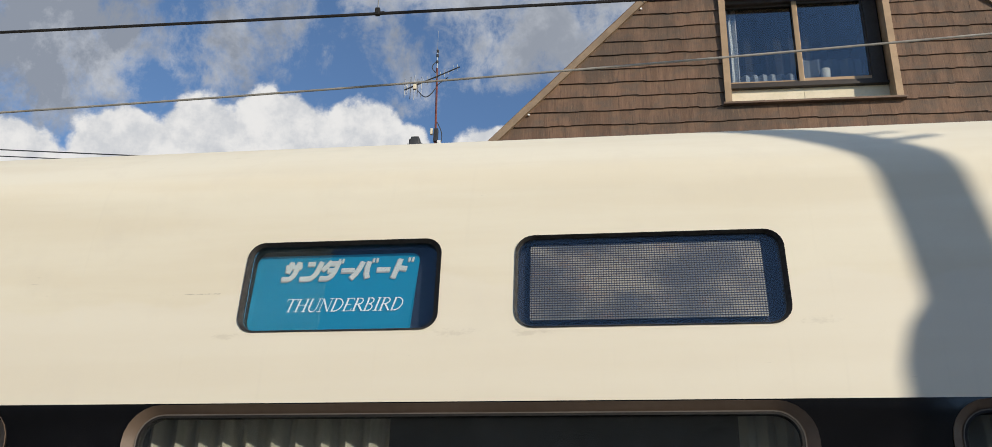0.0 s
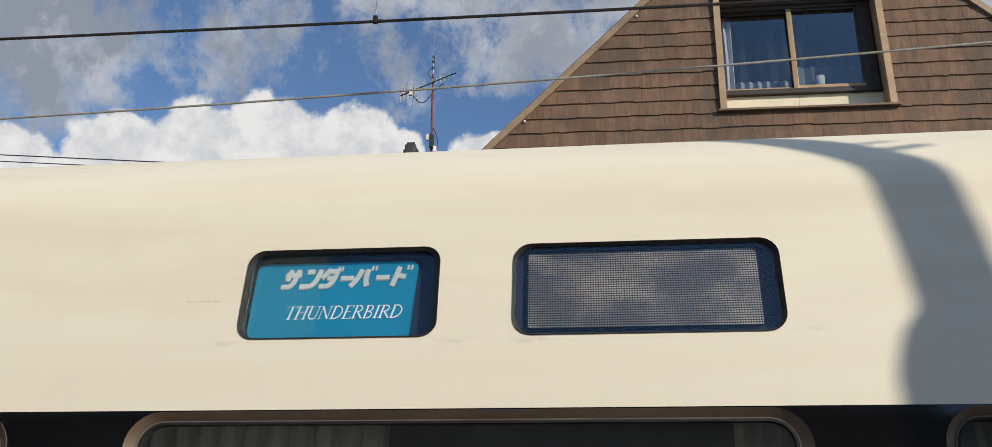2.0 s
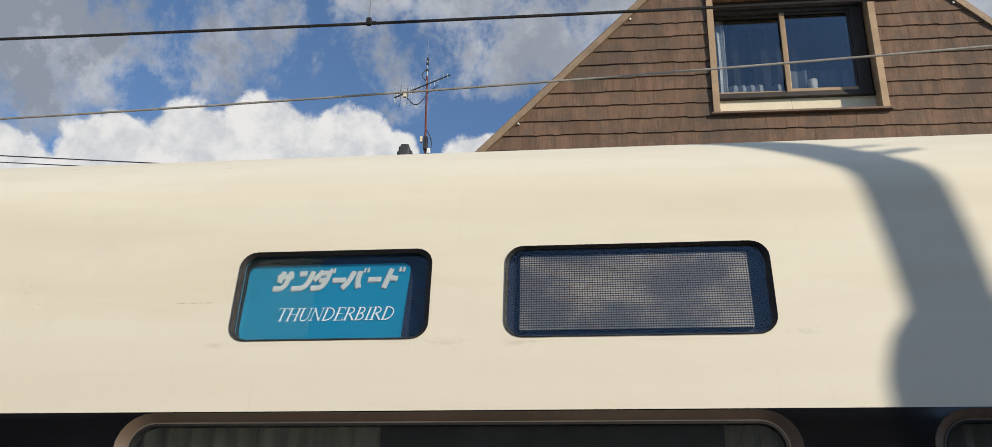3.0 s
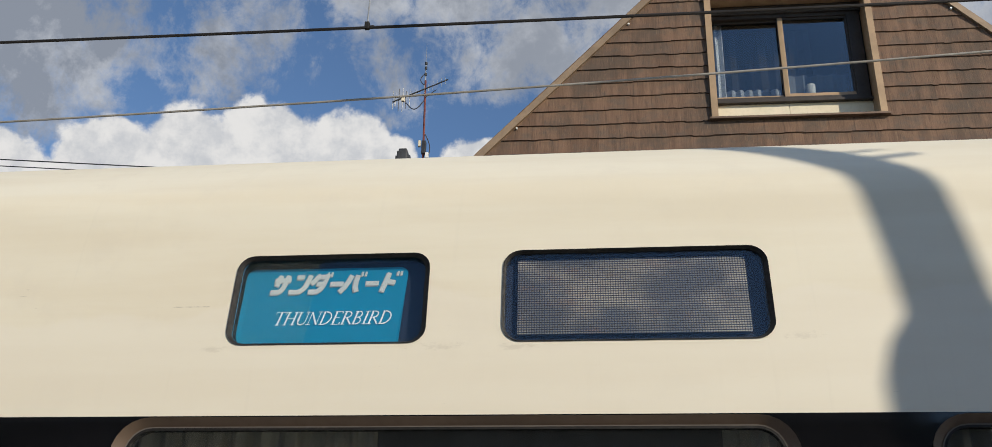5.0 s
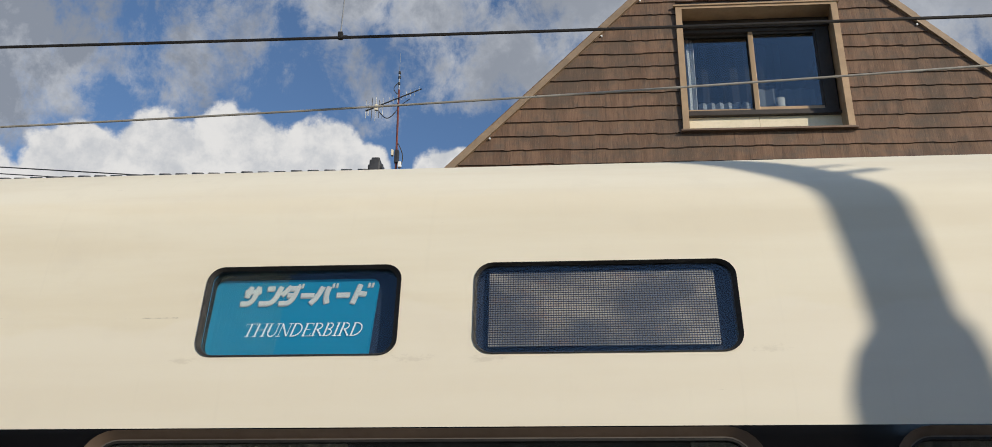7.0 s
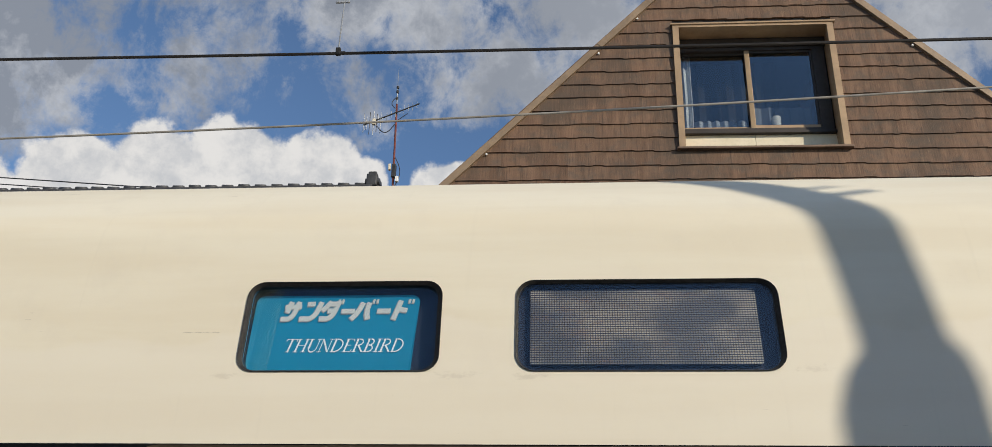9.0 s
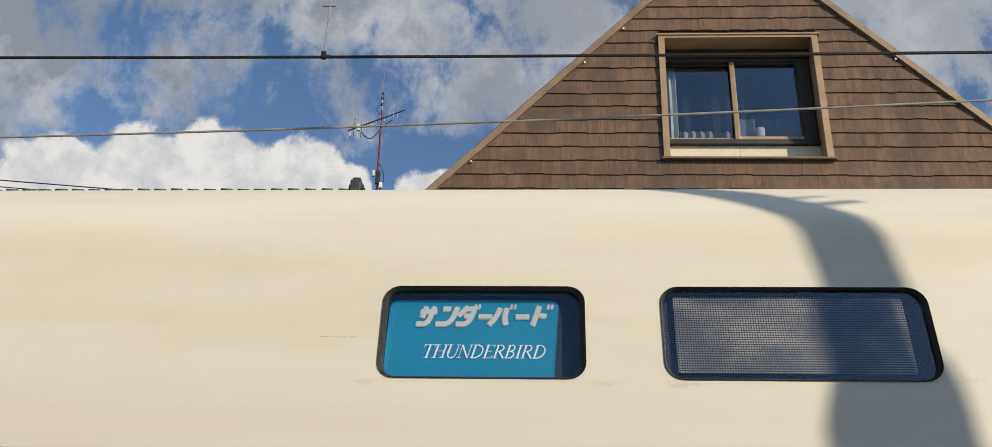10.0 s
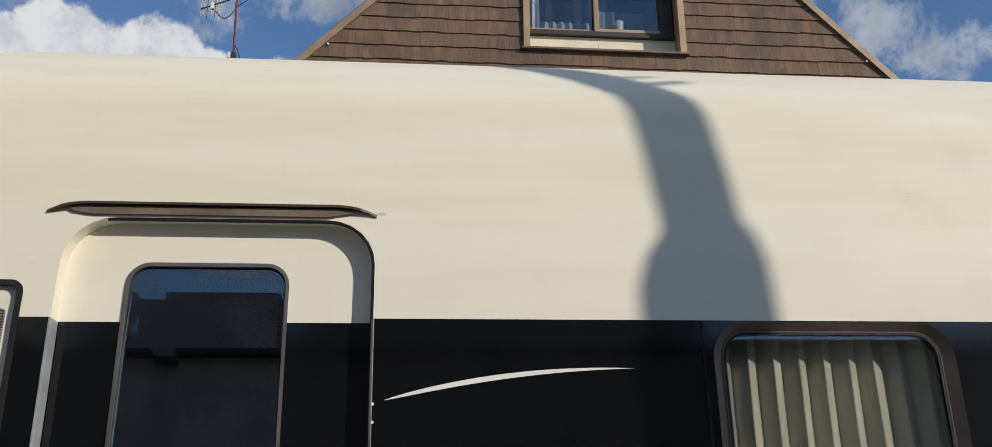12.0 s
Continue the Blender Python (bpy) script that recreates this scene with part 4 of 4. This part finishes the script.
    for k in range(9):
        bm = bmesh.new()
        t, b = 0.008, 0.024
        xs, cuts = [0.0], []
        while xs[-1] < long - 0.14:
            xs.append(min(long, xs[-1] + rng.uniform(0.07, 0.20)))
            cuts.append(rng.choice((-0.006, -0.004, -0.001, 0.0, 0.003, 0.005)))
        xs[-1] = long
        for a, e, c in zip(xs, xs[1:], cuts):
            # each tab's butt is a little skew, and steps against the next
            q = [bm.verts.new(v) for v in ((a, -b, c), (e, -b, c + rng.uniform(-0.003, 0.003)), (e, -t, step + 0.025), (a, -t, step + 0.025), (e, -0.002, c), (a, -0.002, c))]
            bm.faces.new((q[0], q[1], q[2], q[3])), bm.faces.new((q[5], q[4], q[1], q[0]))
        me = bpy.data.meshes.new("shingle")
        bm.to_mesh(me), bm.free()
        me.materials.append(M_SHINGLE)
        kinds.append(me)
    row = -1
    while True:
        z = first + row * step
        row += 1
        x, end = edge(z + 0.02, -1), edge(z + 0.02, 1)
        if end - x < 0.24:
            break
        top = z + step + 0.012
        ends = []
        for sd in (-1, 1):
            if edge(top, -1) + 0.22 > edge(top, 1) - 0.22:
                break
            lo, up = edge(z + 0.0, sd), edge(top, sd)
            inner = up - sd * rng.uniform(0.10, 0.20)
            ends.append(inner)
            bm = bmesh.new()
            q = [bm.verts.new(c) for c in ((lo, -0.026, z), (inner, -0.026, z), (inner, -0.010, top), (up, -0.010, top), (lo, -0.002, z), (inner, -0.002, z))]
            bm.faces.new((q[0], q[1], q[2], q[3])), bm.faces.new((q[4], q[5], q[1], q[0])), bm.faces.new((q[0], q[3], q[4])), bm.faces.new((q[5], q[2], q[1]))
            bmesh.ops.recalc_face_normals(bm, faces=bm.faces)
            part("shingle", bm, M_SHINGLE, house)
        if len(ends) < 2:
            break
        x, end = ends
        while x < end - 0.02:
            wide = min(rng.choice((0.60, 0.80, 0.91, 0.91)), end - x)
            if end - x - wide < 0.2:
                wide = end - x
            pieces = [(x, x + wide)]
            if z + step > op[2] + 0.05 and z < op[3] + 0.02:
                pieces = [(a, b) for a, b in ((x, min(x + wide, op[0] - 0.03)), (max(x, op[1] + 0.03), x + wide)) if b - a > 0.02]
                pieces = [p for p in pieces if p[1] <= op[0] - 0.02 or p[0] >= op[1] + 0.02]
            for a, b in pieces:
                ob = new("shingle", kinds[rng.randrange(9)])
                ob.parent = house
                ob.location = (a, 0, z + rng.uniform(-0.004, 0.004))
                ob.scale = ((b - a) / long, 1, 1)
            x += wide
    return house


make_house()


# ---- the tiled house behind, with its aerial ----
def make_tiled_house():
    y = 14.35
    house = thing("tiled_house", pose(0, 0, 0), "house with a dark grey tiled roof behind the railway", "house")
    part("wall", box(-16, -3.5, y - 3.4, y + 3.4, -0.55, 7.2), M_PLASTER, house, "grey rendered wall")
    for s in (-1, 1):
        bm = bmesh.new()
        vs = [bm.verts.new(c) for c in ((-16.2, y, 9.20), (-3.2, y, 9.22), (-3.2, y + s * 4.0, 7.06), (-16.2, y + s * 4.0, 7.06), (-16.2, y, 9.10), (-3.2, y, 9.12), (-3.2, y + s * 4.0, 6.96), (-16.2, y + s * 4.0, 6.96))]
        for f in ((0, 1, 2, 3), (7, 6, 5, 4), (0, 4, 5, 1), (1, 5, 6, 2), (2, 6, 7, 3), (3, 7, 4, 0)):
            bm.faces.new([vs[i] for i in f])
        bmesh.ops.recalc_face_normals(bm, faces=bm.faces)
        part("roof", bm, M_TILE, house, "tiled roof slope")
    part("ridge_course", box(-16.2, -3.25, y - 0.16, y + 0.16, 9.10, 9.205, 0.02), M_TILE, house, "flat ridge course")
    rng = random.Random(3)
    cap = None
    for i in range(43):
        x = -3.48 - 0.302 * i
        if cap is None:
            bm = rod((-0.09, 0, 0), (0.09, 0, 0), 0.075, 0.068, 14)
            bmesh.ops.scale(bm, vec=(1, 1.4, 0.8), verts=bm.verts)
            cap = bm
            me = bpy.data.meshes.new("ridge_tile")
            bm.to_mesh(me), bm.free()
            me.materials.append(M_TILE)
            me.shade_smooth()
        ob = new("ridge_tile", me)
        ob.parent = house
        ob.location = (x, y, 9.243 + rng.uniform(-0.006, 0.006))
    end = box(-0.10, 0.10, -0.13, 0.13, -0.05, 0.19, 0.03)
    box(-0.075, 0.075, -0.09, 0.09, 0.17, 0.25, 0.02, end)
    rod((-0.12, -0.06, 0.05), (0.14, -0.06, 0.05), 0.06, 0.06, 12, end)
    rod((-0.12, 0.06, 0.05), (0.14, 0.06, 0.05), 0.06, 0.06, 12, end)
    o = part("ridge_end_tile", end, M_TILE, house, "stacked ornamental ridge end tile")
    o.location = (-3.27, y, 9.25)
    return house


def make_aerial():
    a = thing("tv_aerial", pose(-2.935, 14.3, 0.98), "rusty red aerial mast with a television aerial", "aerial")
    part("mast", rod((0.10, 0, 5.2), (0.0, 0, 9.95), 0.021, 0.019), M_MAST, a, "rusty red mast tube")
    part("rod", rod((0.0, 0, 9.90), (-0.010, 0, 10.33), 0.011, 0.008), M_GALV, a, "thin grey upper rod")
    part("whip", rod((-0.010, 0, 10.33), (-0.012, 0, 10.78), 0.005, 0.003, 6), M_GALV, a)
    for z in (10.06, 10.20, 10.30):
        part("collar", rod((-0.004, 0, z), (-0.004, 0, z + 0.05), 0.024), M_DARK, a)
    p, q = Vector((-0.58, -0.04, 9.49)), Vector((0.43, -0.04, 9.93))
    part("boom", rod(p, q, 0.014, 0.012), M_DARK, a, "dark aerial boom")
    for i in range(13):
        s = (i + 0.4) / 13
        c = p.lerp(q, s)
        h = 0.075 + 0.015 * (i % 2) + (0.05 if i < 3 else 0)
        part("element", rod((c.x, c.y, c.z - h), (c.x, c.y, c.z + h), 0.0042, n=6), M_ALU, a)
    for dx, h in ((-0.58, 0.20), (-0.53, 0.15), (-0.47, 0.24), (-0.40, 0.26), (-0.34, 0.19), (-0.27, 0.22)):
        part("reflector", rod((dx, -0.04, 9.53 - h), (dx, -0.04, 9.53 + h), 0.0065, n=6), M_DARK if dx in (-0.47, -0.34) else M_ALU, a, "upright reflector rod")
    part("feed_box", box(-0.42, -0.36, -0.07, -0.01, 9.49, 9.61, 0.008), M_CREAM, a, "pale feed box")
    part("brace", rod((0.0, -0.02, 9.56), (0.22, -0.04, 9.72), 0.008, n=6), M_DARK, a)
    cable = [(-0.33 + 0.33 * t, -0.05, 9.46 - 0.16 * math.sin(math.pi * t) + 0.03 * t) for t in (i / 10 for i in range(11))]
    part("cable", tube(cable, 0.009, 6), M_DARK, a, "sagging black cable")
    loop = [(0.0 - 0.09 * math.sin(math.pi * t), -0.02, 10.10 - 0.27 * t) for t in (i / 8 for i in range(9))]
    part("cable", tube(loop, 0.008, 6), M_DARK, a)
    down = [(0.05 + 0.10 * math.sin(math.pi * t), -0.02, 8.80 - 0.62 * t) for t in (i / 10 for i in range(11))]
    part("cable", tube(down, 0.009, 6), M_DARK, a)
    part("amplifier", box(-0.060, -0.018, -0.06, 0.0, 8.54, 8.66, 0.010), M_CREAM, a, "pale amplifier box")
    part("clamp", box(0.0, 0.075, -0.05, 0.05, 8.40, 8.66, 0.01), M_DARK, a)
    part("junction_box", box(0.075, 0.135, -0.06, 0.0, 8.30, 8.41, 0.010), M_LETTER, a, "white junction box")
    return a


make_tiled_house()
make_aerial()


# ---- wires ----
def wire(name, fn, x0, x1, r, material, label, n=60):
    pts = [(x0 + (x1 - x0) * i / n, *fn(x0 + (x1 - x0) * i / n)) for i in range(n + 1)]
    return tagged(part(name, tube(pts, r, 8), material), label, "wire")


def make_wires():
    contact = thing("contact_wire", pose(0, 4.0, 0), "dark overhead contact wire with droppers", "wire")
    part("line", tube([(-40 + i, 0, 4.461 - 0.0035 * (i - 40) + 0.0012 * min(20, abs(i - 40)) ** 2) for i in range(81)], 0.0084, 8), M_WIRE, contact)
    for k in range(-3, 4):
        x = -1.162 + 5.0 * k
        z = 4.461 - 0.0035 * x + 0.0012 * x * x
        part("dropper", rod((x, 0, z + 0.01), (x + 0.010, 0, 5.50), 0.0042, n=6), M_GALV, contact, "bright steel dropper")
        part("clamp", box(x - 0.013, x + 0.013, -0.012, 0.012, z - 0.010, z + 0.034, 0.004), M_RUBBER, contact, "bolted clamp")
        part("bolt", rod((x + 0.010, 0, z + 0.010), (x + 0.038, 0, z + 0.010), 0.0045, n=6), M_DARK, contact)
        part("ear", box(x - 0.045, x + 0.035, -0.006, 0.006, z + 0.345, z + 0.358, 0.002), M_GALV, contact)
    part("messenger", tube([(-40 + i, 0, 5.50) for i in range(81)], 0.008, 8), M_WIRE, contact)

    def feeder(x):
        c = max(-9.0, min(9.0, x))
        return 4.3, 4.251 + 0.0395 * c + 0.0027 * c * c + (x - c) * (0.0395 + 0.0054 * c)

    wire("feeder_wire", feeder, -40, 40, 0.0064, M_CABLE, "grey feeder cable rising gently past the gable", 160)
    for z, r in ((0.0, 0.016), (-0.19, 0.014)):
        wire("telephone_wire", lambda x, z=z: (20.0, 12.74 + z - 0.09 * (x + 14.5)), -40, -2, r, M_DARK, "thin black telephone wire far behind")
    for x in (-40.0, 40.0):
        pole = thing("line_pole", pose(x, 4.15, 0), "grey concrete pole that carries the overhead line", "pole", "line poles")
        part("shaft", rod((0, 0, -0.55), (0, 0, 8.4), 0.17, 0.15, 20), M_CONCRETE, pole)
    for x, h in ((-40.0, 15.4), (-2.0, 12.0)):
        pole = thing("telephone_pole", pose(x, 20.0, 0), "grey concrete telephone pole", "pole", "telephone poles")
        part("shaft", rod((0, 0, -0.55), (0, 0, h), 0.16, 0.10, 16), M_CONCRETE, pole)


make_wires()


# ---- what stands behind the camera, seen only as shadow and in the glass ----
def make_mast():
    m = thing("platform_mast", pose(4.19, -0.66, 0.934), "grey steel mast with a thicker lower sleeve on the platform", "mast")
    part("sleeve", rod((-0.014, -0.016, -0.534), (-0.014, -0.016, 3.14), 0.129, 0.127, 32), M_GALV, m, "thick lower tube")
    part("shoulder", rod((-0.014, -0.016, 3.14), (-0.010, -0.011, 3.22), 0.127, 0.112, 32), M_GALV, m)
    part("shoulder", rod((-0.010, -0.011, 3.22), (-0.003, -0.003, 3.29), 0.112, 0.079, 32), M_GALV, m)
    part("tube", rod((-0.003, -0.003, 3.28), (-0.003, -0.003, 7.0), 0.079, 0.077, 24), M_GALV, m)
    for z, r, k in ((3.88, 0.024, 0.19), (3.97, 0.016, 0.17)):
        part("bracket", rod((0, 0, z), (0.67 * k, 0.74 * k, z), r, r * 0.6), M_GALV, m, "short steel arm")
    return m


def corrugated(x0, x1, z0, z1, pitch=0.076, depth=0.018):
    bm = bmesh.new()
    n = int((x1 - x0) / pitch * 4)
    prev = None
    for i in range(n + 1):
        x = x0 + (x1 - x0) * i / n
        d = depth * (1 if i % 4 in (0, 1) else -1)
        row = [bm.verts.new((x, d, z0)), bm.verts.new((x, d, z1))]
        if prev:
            bm.faces.new((prev[0], row[0], row[1], prev[1]))
        prev = row
    return bm


def make_station_side():
    hall = thing("station_hall", pose(0, 0, 0), "low dark boarded station hall across the platform", "station")
    part("wall", box(-22, 5.6, -5.4, -5.0, -0.55, 3.50), M_SHADE, hall, "grey boarded wall")
    # pale stretch added out of view, to grey what band and panes mirror
    part("wall", box(5.6, 18, -5.4, -5.0, -0.55, 3.50), M_CORR, hall, "pale wall added out of view to lighten reflections")
    part("roof", box(-22.2, 18.2, -9.0, -4.8, 3.50, 3.57, 0.02), M_TILE, hall)
    part("upper_storey", box(-3.25, -1.35, -8.0, -5.1, 3.57, 4.24), M_SHADE, hall, "dark upper storey out of direct view")
    # unseen storey added so that the black band mirrors no bright sky
    part("upper_storey", box(-1.00, 3.4, -8.0, -5.1, 3.57, 5.10), M_SHADE, hall, "dark upper storey out of direct view")
    part("upper_storey", box(-22.0, -4.45, -8.0, -5.1, 3.57, 5.30), M_SHADE, hall, "dark upper storey out of direct view")
    shed = thing("sheet_metal_shed", pose(-5.0, -5.81, 0, 0, 0, -60), "beige corrugated sheet metal shed", "shed")
    part("front", corrugated(0.32, 1.6, -0.55, 11.0, 0.076, 0.012), M_CORR, shed, "beige corrugated wall")
    part("body", box(0.32, 1.6, -3.0, -0.05, -0.55, 10.96), M_CORR, shed)
    return shed


make_mast()
make_station_side()

motions()
